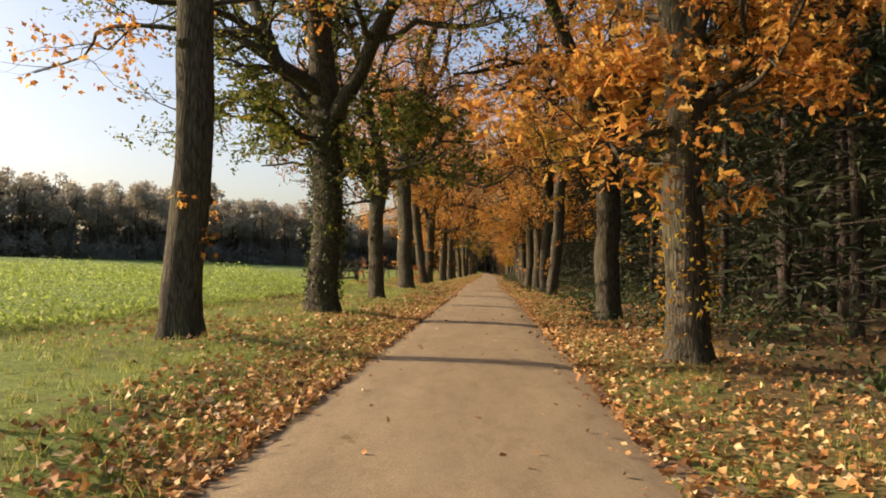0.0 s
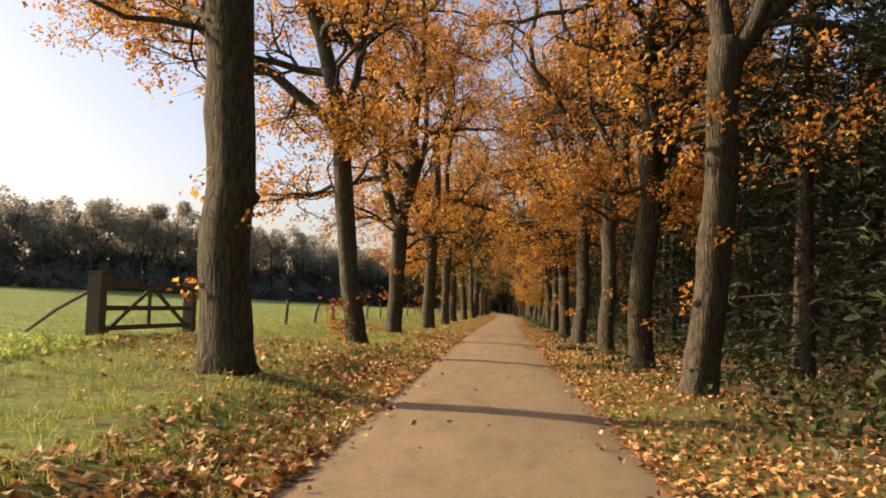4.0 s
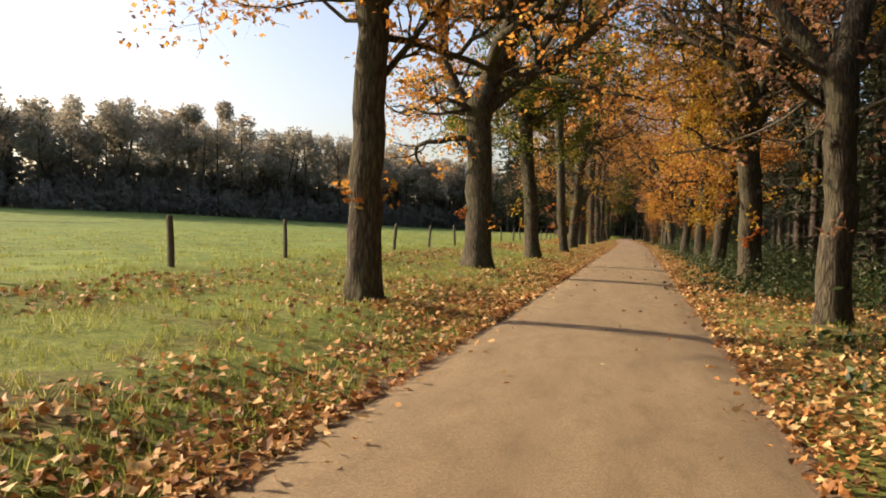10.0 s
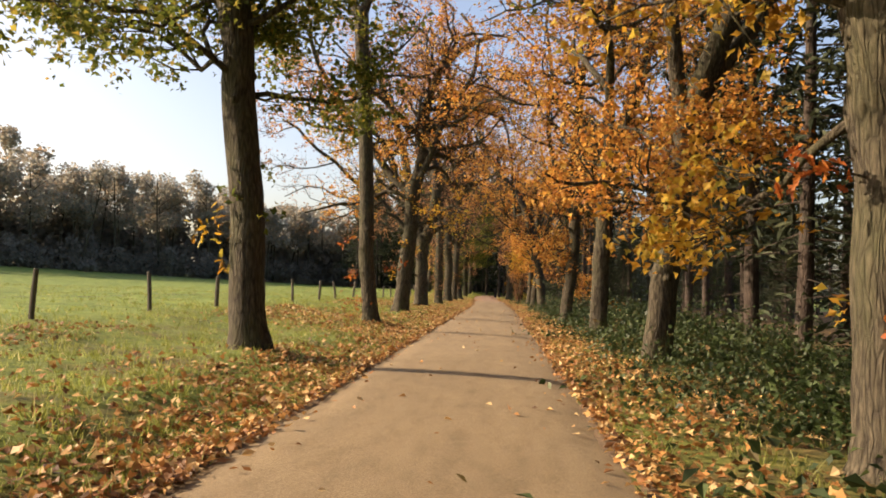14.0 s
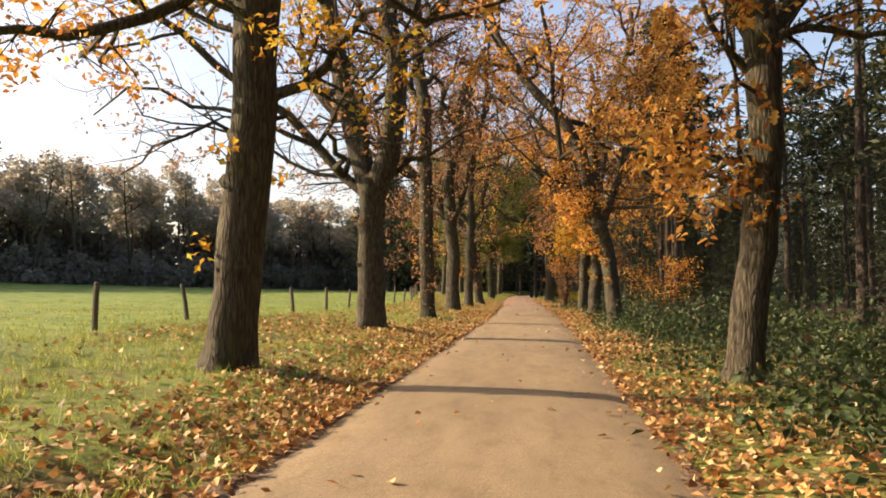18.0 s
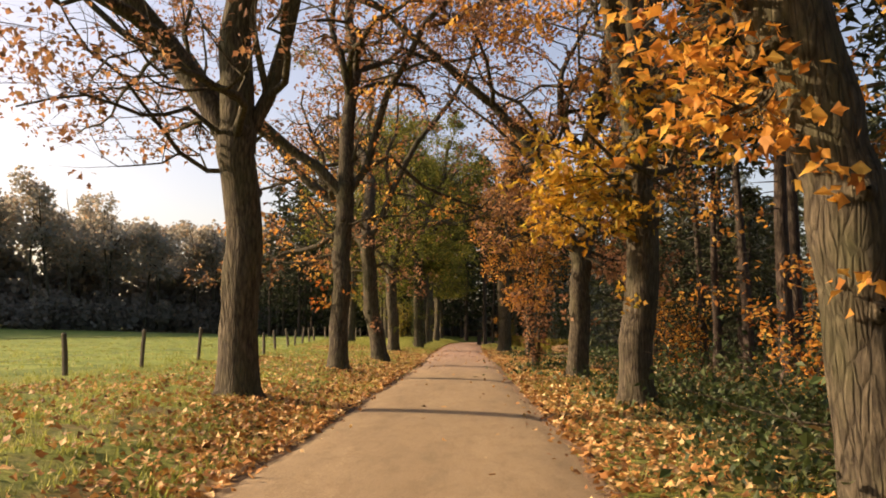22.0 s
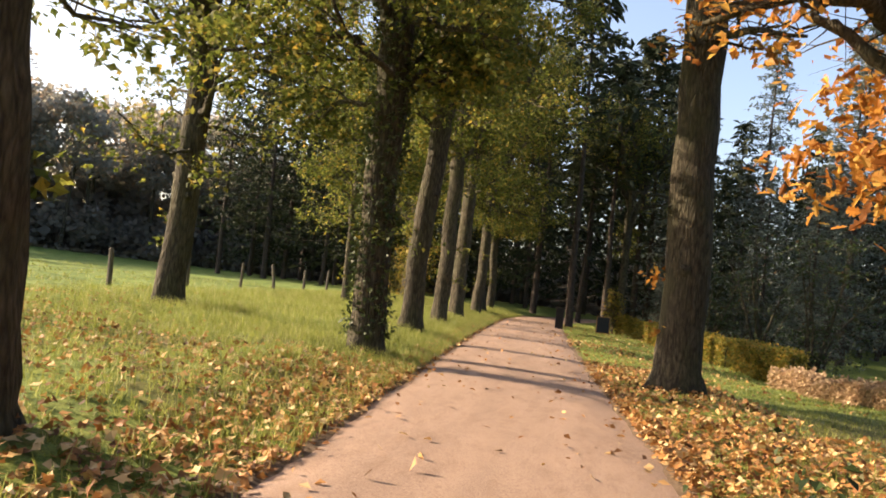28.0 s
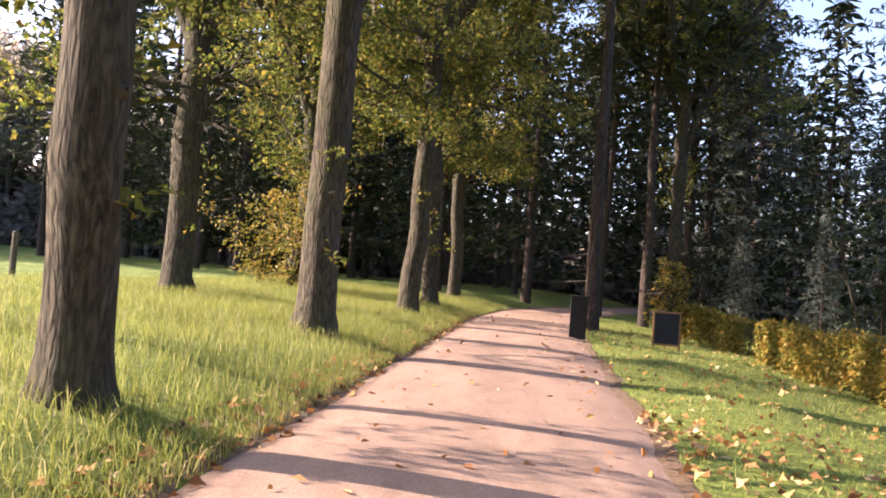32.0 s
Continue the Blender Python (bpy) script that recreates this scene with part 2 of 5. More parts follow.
def road_material():
    m, nt, b = material("worn_sandy_asphalt", 0.88)
    co = coords(nt)
    grain, mid, big = noise_tex(nt, co, 70, 4, 0.7), noise_tex(nt, coords(nt, (1, 0.25, 1)), 2.5, 5), noise_tex(nt, coords(nt, (1, 0.1, 1)), 1.2, 3)
    a = ramp(nt, grain, [(0.3, (0.2, 0.152, 0.09)), (0.55, (0.33, 0.258, 0.155)), (0.75, (0.45, 0.362, 0.232))])
    red = ramp(nt, grain, [(0.3, (0.26, 0.17, 0.125)), (0.55, (0.42, 0.3, 0.22)), (0.75, (0.52, 0.4, 0.31))])
    sep = nt.nodes.new("ShaderNodeSeparateXYZ")
    nt.links.new(co, sep.inputs[0])
    r = nt.nodes.new("ShaderNodeMapRange")
    r.inputs["From Min"].default_value, r.inputs["From Max"].default_value = 152, 170
    nt.links.new(sep.outputs[1], r.inputs["Value"])
    col = mix(nt, r.outputs["Result"], a, red)
    col = mix(nt, 0.5, col, ramp(nt, mid, [(0.3, (0.62, 0.6, 0.58)), (0.7, (1.08, 1.05, 1.0))]), "MULTIPLY")
    col = mix(nt, 0.4, col, ramp(nt, big, [(0.35, (0.7, 0.68, 0.66)), (0.65, (1, 1, 1))]), "MULTIPLY")
    specks = ramp(nt, noise_tex(nt, co, 160, 3, 0.8), [(0.36, (0.6, 0.58, 0.56)), (0.5, (1, 1, 1)), (0.68, (1.12, 1.1, 1.06))])
    col = mix(nt, 0.7, col, specks, "MULTIPLY")
    stains = ramp(nt, noise_tex(nt, coords(nt, (1, 0.35, 1)), 5.5, 6, 0.7), [(0.34, (0.72, 0.68, 0.64)), (0.52, (1, 1, 1))])
    col = mix(nt, 0.6, col, stains, "MULTIPLY")
    nt.links.new(col, b.inputs["Base Color"])
    bump(nt, b, grain, 0.45, 0.014)
    return m


def wood_material(name, dark, light):
    m, nt, b = material(name, 0.85)
    g = noise_tex(nt, coords(nt, (8, 8, 1)), 9, 6, 0.6)
    nt.links.new(ramp(nt, g, [(0.3, dark), (0.7, light)]), b.inputs["Base Color"])
    bump(nt, b, g, 0.4, 0.01)
    return m


SOIL, ROAD = ground_material(), road_material()
POST_WOOD = wood_material("weathered_post_wood", (0.05, 0.042, 0.034), (0.16, 0.135, 0.105))
WIRE, _, _b = material("fence_wire", 0.5)
_b.inputs["Base Color"].default_value, _b.inputs["Metallic"].default_value = (0.12, 0.11, 0.1, 1), 0.8


# ---- mesh helpers ----
def mesh_object(name, verts, faces, mat, parent=None, label="", smooth=False):
    """faces: one array of quads or triangles, or a list of such arrays."""
    me = bpy.data.meshes.new(name)
    groups = faces if isinstance(faces, list) else [faces]
    groups = [np.asarray(f, np.int32) for f in groups if len(f)]
    verts = np.asarray(verts, np.float32)
    loops = np.concatenate([f.ravel() for f in groups])
    totals = np.concatenate([np.full(len(f), f.shape[1], np.int32) for f in groups])
    me.vertices.add(len(verts))
    me.vertices.foreach_set("co", verts.ravel())
    me.loops.add(len(loops))
    me.loops.foreach_set("vertex_index", loops)
    me.polygons.add(len(totals))
    me.polygons.foreach_set("loop_start", np.r_[0, np.cumsum(totals)[:-1]].astype(np.int32))
    me.polygons.foreach_set("use_smooth", np.full(len(totals), smooth))
    me.update(calc_edges=True)
    me.materials.append(mat)
    ob = new(name, me)
    if parent:
        ob.parent = parent
    if label:
        tagged(ob, label)
    return ob


class Mesh:
    """Gathers pieces of one mesh."""

    def __init__(self):
        self.v, self.f, self.n = [], {3: [], 4: []}, 0

    def add(self, v, f):
        f = np.asarray(f)
        self.v.append(np.asarray(v, float))
        self.f[f.shape[1]].append(f + self.n)
        self.n += len(v)

    def tube(self, pts, radii, sides=8, twist=0.0, lumps=None):
        pts, radii = np.asarray(pts, float), np.asarray(radii, float)
        t = np.gradient(pts, axis=0)
        t /= np.linalg.norm(t, axis=1)[:, None] + 1e-9
        ref = np.array([1.0, 0.05, 0.0]) if abs(t[0, 2]) > 0.6 else np.array([0.0, 0.05, 1.0])
        a = np.cross(t, ref)
        a /= np.linalg.norm(a, axis=1)[:, None] + 1e-9
        c = np.cross(t, a)
        ang = np.linspace(0, 2 * np.pi, sides, endpoint=False)
        rr = radii[:, None] * (lumps if lumps is not None else 1.0) * np.ones((1, sides))
        v = pts[:, None] + rr[..., None] * (np.cos(ang)[None, :, None] * a[:, None] + np.sin(ang)[None, :, None] * c[:, None])
        k = len(pts)
        i, j = np.meshgrid(np.arange(k - 1), np.arange(sides), indexing="ij")
        q = np.stack([i * sides + j, i * sides + (j + 1) % sides, (i + 1) * sides + (j + 1) % sides, (i + 1) * sides + j], -1).reshape(-1, 4)
        self.add(v.reshape(-1, 3), q)

    def box(self, centre, size, rot=None):
        s = np.array([[x, y, z] for x in (-1, 1) for y in (-1, 1) for z in (-1, 1)], float) * np.asarray(size) / 2
        if rot is not None:
            s = s @ np.array(rot.to_3x3()).T
        q = [[0, 1, 3, 2], [4, 6, 7, 5], [0, 4, 5, 1], [2, 3, 7, 6], [0, 2, 6, 4], [1, 5, 7, 3]]
        self.add(s + np.asarray(centre), q)

    def leaves(self, pts, size, rng, droop=0.3, flat=False, lobed=False, ratio=0.6, fine=False):
        """Folded kite-shaped leaves at pts; lobed ones have notched outlines."""
        pts = np.asarray(pts, float)
        n = len(pts)
        d = rng.normal(size=(n, 3))
        d[:, 2] = d[:, 2] * (0.25 if flat else 0.7) - droop
        d /= np.linalg.norm(d, axis=1)[:, None]
        up = rng.normal(size=(n, 3)) * (0.55 if flat else 0.8) + (0, 0, 1)
        s = np.cross(d, up)
        s /= np.linalg.norm(s, axis=1)[:, None] + 1e-9
        nn = np.cross(s, d)
        L = (size * rng.uniform(0.65, 1.3, n))[:, None]
        W = L * ratio * rng.uniform(0.8, 1.2, n)[:, None] * 0.5
        fold = L * rng.uniform(0.02, 0.22, n)[:, None]
        if lobed:
            prof = ((0.0, 0.05), (0.28, 0.75), (0.36, 0.32), (0.55, 1.0), (0.64, 0.4), (0.82, 0.62), (1.0, 0.0))
            mid = [pts + d * L * u - nn * fold * 0.8 * u * u for u, _ in prof]
            v = [m_ + s * W * w + nn * fold * w for m_, (_, w) in zip(mid, prof)][:-1]
            v2 = [m_ - s * W * w + nn * fold * w for m_, (_, w) in zip(mid, prof)][:-1]
            allv = np.stack(v + v2 + [mid[0], mid[3], mid[6]], 1)
            k = allv.shape[1]
            base = np.arange(n)[:, None, None] * k
            tri = np.array([[12, 0, 1], [12, 1, 2], [12, 2, 13], [13, 2, 3], [13, 3, 4], [13, 4, 14], [14, 4, 5], [12, 7, 6], [12, 8, 7], [12, 13, 8], [13, 9, 8], [13, 10, 9], [13, 14, 10], [14, 11, 10]])
            self.add(allv.reshape(-1, 3), (base + tri).reshape(-1, 3))
            return
        if fine:
            curl, skew = nn * fold, rng.uniform(0.85, 1.15, (n, 1))
            v = np.stack([pts, pts + d * L * 0.5 * skew + s * W * 1.15 + curl, pts + d * L * 0.6 + s * W * 0.42 + curl * 0.3, pts + d * L - curl * 0.8, pts + d * L * 0.64 - s * W * 0.42 + curl * 0.3, pts + d * L * 0.42 / skew - s * W * 1.15 + curl], 1)
            base = np.arange(n)[:, None, None] * 6
            self.add(v.reshape(-1, 3), (base + np.array([[0, 1, 2], [0, 2, 4], [2, 3, 4], [0, 4, 5]])).reshape(-1, 3))
            return
        v = np.stack([pts, pts + d * L * 0.55 + s * W + nn * fold, pts + d * L, pts + d * L * 0.55 - s * W + nn * fold], 1)
        base = np.arange(n)[:, None, None] * 4
        tri = np.array([[0, 1, 2], [0, 2, 3]])
        self.add(v.reshape(-1, 3), (base + tri).reshape(-1, 3))

    @staticmethod
    def shell(c, radii, rng, n):
        """Points in the outer part of an ellipsoid."""
        d = rng.normal(size=(n, 3))
        d *= (rng.uniform(0.55, 1.08, n) / np.linalg.norm(d, axis=1))[:, None]
        return np.asarray(c) + d * np.asarray(radii)

    def blades(self, pts, height, width, rng, lean=0.5, plain=True):
        """Grass blades: one straight triangle each, or bent."""
        pts = np.asarray(pts, float)
        n = len(pts)
        a = rng.uniform(0, 2 * np.pi, n)
        s = np.stack([np.cos(a), np.sin(a), np.zeros(n)], 1)
        b = rng.uniform(0, 2 * np.pi, n)
        o = np.stack([np.cos(b), np.sin(b), np.zeros(n)], 1) * (lean * rng.uniform(0.1, 1, n))[:, None]
        h = (height * rng.uniform(0.5, 1.25, n))[:, None] if np.ndim(height) == 0 else (height * rng.uniform(0.5, 1.25, n))[:, None]
        up = np.array([0, 0, 1.0])
        tip = pts + h * up * 0.95 + o * h
        if plain:
            v = np.stack([pts - s * width / 2, pts + s * width / 2, tip], 1)
            self.add(v.reshape(-1, 3), np.arange(3 * n).reshape(-1, 3))
            return
        m_ = pts + h * 0.6 * up + o * h * 0.3
        v = np.stack([pts - s * width / 2, pts + s * width / 2, m_ - s * width * 0.4, m_ + s * width * 0.4, tip], 1)
        base = np.arange(n)[:, None, None] * 5
        self.add(v.reshape(-1, 3), (base + np.array([[0, 1, 3], [0, 3, 2], [2, 3, 4]])).reshape(-1, 3))

    def build(self, name, mat, parent=None, label="", smooth=False):
        v = np.concatenate(self.v)
        f = [np.concatenate(g) for g in self.f.values() if g]
        return mesh_object(name, v, f, mat, parent, label, smooth)


# ---- ground and road ----
def centre(y):
    return np.interp(y, [-40, 12, 40, 65, 95, 140, 153, 161, 170, 182, 190, 200, 207, 213, 220, 230], [0.9, 0.68, 0.45, 0.05, 0.1, 0.1, -0.2, -0.35, -0.75, -1.1, -1.27, -1.35, -1.38, -0.9, 0.9, 5.5])


def smooth(a, b, x):
    t = np.clip((x - a) / (b - a), 0, 1)
    return t * t * (3 - 2 * t)


def crossfall(x, y):
    """The lane and its verges fall gently from the pasture towards the wood."""
    return -0.0235 * np.clip(np.asarray(x, float) - centre(y), -8.0, 9.0)


def height(x, y):
    """The ground's height: a lane with crossfall, low banks, a field that rises gently and a lawn that falls away."""
    x, y = np.asarray(x, float), np.asarray(y, float)
    off = x - centre(y)
    left = smooth(1.7, 3.2, -off) * 0.16 + 0.12 * smooth(1.35, 2.1, -off) * smooth(172, 182, y)
    left = left + 0.2 * np.exp(-(((y - 46) / 7) ** 2)) * smooth(1.8, 3.4, -off)
    left = left + np.interp(y, [40, 60, 130, 138, 160, 170], [0.05, 0.16, 0.16, 0.0, 0.0, 0.1]) * smooth(4.0, 7.5, -off)
    field = np.interp(-x, [8, 30, 50, 70, 90, 190], [0.0, 0.15, 0.9, 1.8, 2.4, 4.5])
    right = 0.06 * smooth(1.7, 3.0, off) - smooth(176, 190, y) * np.clip(off - 2.0, 0, 4.5) * 0.075
    bumps = 0.035 * np.sin(x * 1.7 + 0.6 * np.sin(y * 0.9)) * np.sin(y * 1.3 + 0.4 * np.sin(x)) * smooth(1.6, 3.0, np.abs(off))
    bumps = bumps + 0.022 * np.sin(x * 3.3 + 1.1 * np.sin(y * 0.7)) * np.sin(y * 2.6 + 1.7 * np.sin(x * 0.9)) * smooth(1.7, 2.6, np.abs(off)) * (1 - smooth(12, 16, np.abs(off)))
    far = smooth(300, 600, np.hypot(x, y - 100))
    return (left + field + right + bumps + crossfall(x, y)) * (1 - far) - 0.03 * (1 - smooth(1.3, 1.55, np.abs(off)))


xs = np.r_[-1500, -700, -350, np.linspace(-190, -20, 35), np.linspace(-18, -7.5, 22), np.arange(-7.2, 7.3, 0.22), np.linspace(7.7, 18, 20), np.linspace(20, 120, 22), 300, 700, 1500]
ys = np.r_[-1200, -500, -200, -100, np.linspace(-60, -12, 16), np.arange(-10, 222, 0.6), np.linspace(223, 300, 30), 400, 700, 1500]
gx, gy = np.meshgrid(xs, ys)
gz = height(gx, gy)
ii, jj = np.meshgrid(np.arange(len(ys) - 1), np.arange(len(xs) - 1), indexing="ij")
quad = np.stack([ii * len(xs) + jj, ii * len(xs) + jj + 1, (ii + 1) * len(xs) + jj + 1, (ii + 1) * len(xs) + jj], -1).reshape(-1, 4)
ground = mesh_object("ground", np.stack([gx, gy, gz], -1).reshape(-1, 3), quad, SOIL, smooth=True)
tagged(ground, "grassy verge, pasture and leaf-covered woodland floor", "ground", kind="structure")

rng = np.random.default_rng(3)
ry = np.arange(-30, 228, 0.2)
u = np.linspace(-1, 1, 13)
wob = lambda ph: 0.03 * np.sin(ry * 1.3 + ph) + 0.02 * np.sin(ry * 3.1 + 2 * ph) + rng.normal(0, 0.014, len(ry))  # noqa: E731
half = np.interp(ry, [0, 140, 152, 162, 172, 230], [1.5, 1.46, 1.3, 1.3, 1.44, 1.46])
lo, hi = -(half + wob(0.4)), half + wob(2.1)
rx = centre(ry)[:, None] + lo[:, None] * (1 - u) / 2 + hi[:, None] * (1 + u) / 2
rz = 0.012 + 0.028 * (1 - u**2)[None, :] + 0 * rx
rz[:, 0] = rz[:, -1] = -0.02
rz = rz + crossfall(rx, ry[:, None] + 0 * rx)
ii, jj = np.meshgrid(np.arange(len(ry) - 1), np.arange(len(u) - 1), indexing="ij")
quad = np.stack([ii * len(u) + jj, ii * len(u) + jj + 1, (ii + 1) * len(u) + jj + 1, (ii + 1) * len(u) + jj], -1).reshape(-1, 4)
road = mesh_object("road", np.stack([rx, ry[:, None] + 0 * rx, rz], -1).reshape(-1, 3), quad, ROAD, smooth=True)
tagged(road, "narrow worn sandy asphalt lane strewn with leaves", "road", kind="structure")


SHOULDER, _nt, _b = material("crumbled_leaf_dirt", 0.95)
_n = noise_tex(_nt, coords(_nt), 22, 6, 0.75)
_nt.links.new(ramp(_nt, _n, [(0.3, (0.06, 0.042, 0.026)), (0.5, (0.16, 0.11, 0.065)), (0.7, (0.3, 0.21, 0.13))]), _b.inputs["Base Color"])
bump(_nt, _b, _n, 0.8, 0.03)
for side, edge in ((-1, lo), (1, hi)):
    out = 0.07 + 0.08 * np.sin(ry * 0.8 + side) + 0.08 * np.sin(ry * 2.7) + rng.normal(0, 0.05, len(ry))
    cols = [centre(ry) + edge - side * 0.1, centre(ry) + edge + side * 0.06, centre(ry) + edge + side * (0.06 + np.clip(out, 0.05, 0.6) * 0.6), centre(ry) + edge + side * (0.08 + np.clip(out, 0.05, 0.6))]
    sx_ = np.stack(cols, 1)
    fall = crossfall(sx_, ry[:, None] + 0 * sx_)
    sz_ = np.maximum(height(sx_, ry[:, None] + 0 * sx_) - fall, -0.012) + fall + np.array([-0.006, 0.006, 0.002, -0.035])
    ii, jj = np.meshgrid(np.arange(len(ry) - 1), np.arange(3), indexing="ij")
    q = np.stack([ii * 4 + jj, ii * 4 + jj + 1, (ii + 1) * 4 + jj + 1, (ii + 1) * 4 + jj], -1).reshape(-1, 4)
    sh = mesh_object("road_shoulder", np.stack([sx_, ry[:, None] + 0 * sx_, sz_], -1).reshape(-1, 3), q if side > 0 else q[:, ::-1], SHOULDER, smooth=True)
    tagged(sh, "reddish-brown strip of dirt and crumbled leaves along the asphalt", "road shoulder", kind="structure")


# ---- avenue trees ----
def wander(start, direction, length, n, rng, crook=0.12, lift=0.0):
    """A crooked line of n points."""
    p, d = np.array(start, float), np.array(direction, float)
    d /= np.linalg.norm(d)
    out, step = [p.copy()], length / (n - 1)
    for _ in range(n - 1):
        d = d + rng.normal(0, crook, 3) + (0, 0, lift)
        d[2] = max(d[2], -0.3)
        d /= np.linalg.norm(d)
        p = p + d * step
        out.append(p.copy())
    return np.array(out)


def oak(x, y, r=0.36, fork=4.6, top=16.0, lean=(0.0, 0.0), seed=1, palette="orange", leaf=1.0, leaders=3, low=4, bark=None, label="", spread=1.0, ivy="", lowpal=None, fan=()):
    """A roadside oak: trunk with flared foot, leaders, limbs, twigs and autumn leaves."""
    rng = np.random.default_rng(seed * 7 + 11)
    tree = new("oak_tree")
    z0 = float(height(x, y))
    tree.location = (x, y, z0)
    wood, twigs, crown, lowcrown = Mesh(), Mesh(), Mesh(), Mesh()
    n = 18
    hs = np.r_[-0.15, 0.0, 0.12, 0.3, 0.6, np.linspace(1.0, fork, n - 7), fork + 0.5 * r, fork + 0.9 * r]
    wob = np.cumsum(rng.normal(0, 0.026, (n, 2)), 0) * smooth(0.4, 2.0, hs)[:, None]
    tp = np.stack([lean[0] * hs + wob[:, 0], lean[1] * hs + wob[:, 1], hs], 1)
    tr = r * (0.86 + 0.08 * (1 - hs / fork)) + r * 0.28 * np.exp(-np.maximum(hs, 0) / 0.22)
    tr[-4:] *= (1.06, 1.1, 0.75, 0.05)
    k = 18
    lumps = 1 + 0.05 * np.sin(np.arange(k)[None] * 2 * np.pi / k * 3 + seed) + rng.normal(0, 0.035, (n, k)) + 0.03 * np.sin(hs * 1.9 + seed)[:, None] * np.cos(np.arange(k) * 2 * np.pi / k + seed)[None]
    lumps[:4] += 0.12 * np.sin(np.arange(k)[None] * 2 * np.pi / k * 5 + seed * 2) * np.array([1, 1, 0.7, 0.3])[:, None]
    wood.tube(tp, tr, k, lumps=lumps)
    for _ in range(3):
        h = rng.uniform(1.2, fork)
        a = rng.uniform(0, 6.28)
        c = np.array([np.interp(h, hs, tp[:, 0]), np.interp(h, hs, tp[:, 1]), h])
        o = np.array([math.cos(a), math.sin(a), 0.1])
        wood.tube([c + o * r * 0.6, c + o * r * 0.95, c + o * r * 1.1], [r * 0.4, r * 0.28, r * 0.06], 7)
    tips, ltips = [], []
    end = tp[-3]

    def branch(start, d, length, rad, level, store):
        lv = min(level, 3)
        pts = wander(start, d, length, (11, 9, 6, 3)[lv], rng, (0.16, 0.32, 0.4, 0.4)[lv], (0.035, 0.03, 0.0, -0.03)[lv])
        rads = rad * np.linspace(1, (0.42, 0.28, 0.22, 0.2)[lv], len(pts))
        (wood if level < 3 else twigs).tube(pts, rads, (9, 6, 3, 3)[lv])
        if level >= 3:
            store.append(pts[1:])
            return
        kids = (8, 7, 5)[level]
        for i in range(kids):
            f = rng.uniform(0.22, 1.0) if level else rng.uniform(0.12, 1.0)
            q = pts[min(int(f * (len(pts) - 1)), len(pts) - 1)]
            axis = pts[-1] - pts[0]
            axis /= np.linalg.norm(axis)
            side = np.cross(axis, rng.normal(size=3))
            side /= np.linalg.norm(side) + 1e-9
            dd = axis * rng.uniform(0.3, 0.8) + side * rng.uniform(0.6, 1.0)
            dd[2] += (0.1, 0.12, 0.0)[level]
            branch(q, dd, max(0.5, length * rng.uniform(0.42, 0.7) * (1 - 0.35 * f)), np.interp(f, [0, 1], [rads[0], rads[-1]]) * rng.uniform(0.48, 0.7), level + 1, store)

    a0 = rng.uniform(0, 6.28)
    for dx, dy, thick in fan:
        branch(end - (0, 0, r * 1.1), (dx, dy, 1.0), (top - fork) * rng.uniform(0.75, 0.9), r * min(thick * 1.12, 0.92), 0, tips)
    for i in range(0 if fan else leaders):
        a = a0 + i * 2 * np.pi / leaders + rng.uniform(-0.4, 0.4)
        out = rng.uniform(0.3, 0.6) * spread if i else 0.14
        branch(end - (0, 0, r * 0.9), (out * math.cos(a) + lean[0], out * math.sin(a) + lean[1], 1.0), (top - fork) * rng.uniform(0.7, 0.9), r * (0.86 if i == 0 else 0.58), 0, tips)

    def bough(h, d, length, rad):
        c = np.array([np.interp(h, hs, tp[:, 0]), np.interp(h, hs, tp[:, 1]), h])
        branch(c, d, length, rad, 1, ltips)

    for i in range(low):
        a = i * 2.4 + seed + rng.uniform(-0.5, 0.5)
        bough(rng.uniform(min(max(3.0, fork * 0.66), fork * 0.9), fork + 0.2), (math.cos(a), math.sin(a), rng.uniform(0.05, 0.55)), rng.uniform(2.0, 4.2) * spread, r * rng.uniform(0.17, 0.27))
    for h, dx, dy, dz, length in SPRAYS.get(round(y, 1), ()):
        bough(h, (dx, dy, dz), length, r * 0.14)

    def foliage(store, count, size, mesh, lobed=False):
        if not store or count < 1:
            return
        pts = np.concatenate(store)
        pick = pts[rng.integers(0, len(pts), int(count) // 5 + 1)] + rng.normal(0, 0.12, (int(count) // 5 + 1, 3))
        pick = np.repeat(pick, 5, 0) + rng.normal(0, 0.075, (5 * len(pick), 3))
        mesh.leaves(pick, size, rng, lobed=lobed, fine=mesh is lowcrown)

    wood.build("trunk", bark or BARK, tree, smooth=True)
    if twigs.n:
        tagged(twigs.build("branchwork", bark or BARK, tree), kind="stuff")
    foliage(tips, 12000 * leaf, 0.125, crown)
    if crown.n:
        tagged(crown.build("crown", LEAF[palette], tree), kind="stuff")
    big = round(y, 1) in LOBED
    foliage(ltips, 560 * max(leaf, 0.6) * max(low, len(ltips) / 62.0), 0.15 if big else 0.125, lowcrown, lobed=big)
    for _ in range(3):
        h, a = rng.uniform(0.9, 2.8), rng.uniform(0, 6.28)
        c = np.array([np.interp(h, hs, tp[:, 0]) + r * 1.1 * math.cos(a), np.interp(h, hs, tp[:, 1]) + r * 1.1 * math.sin(a), h])
        lowcrown.leaves(c + rng.normal(0, 0.09, (14, 3)) + (0.1 * math.cos(a), 0.1 * math.sin(a), 0), 0.13, rng, fine=True)
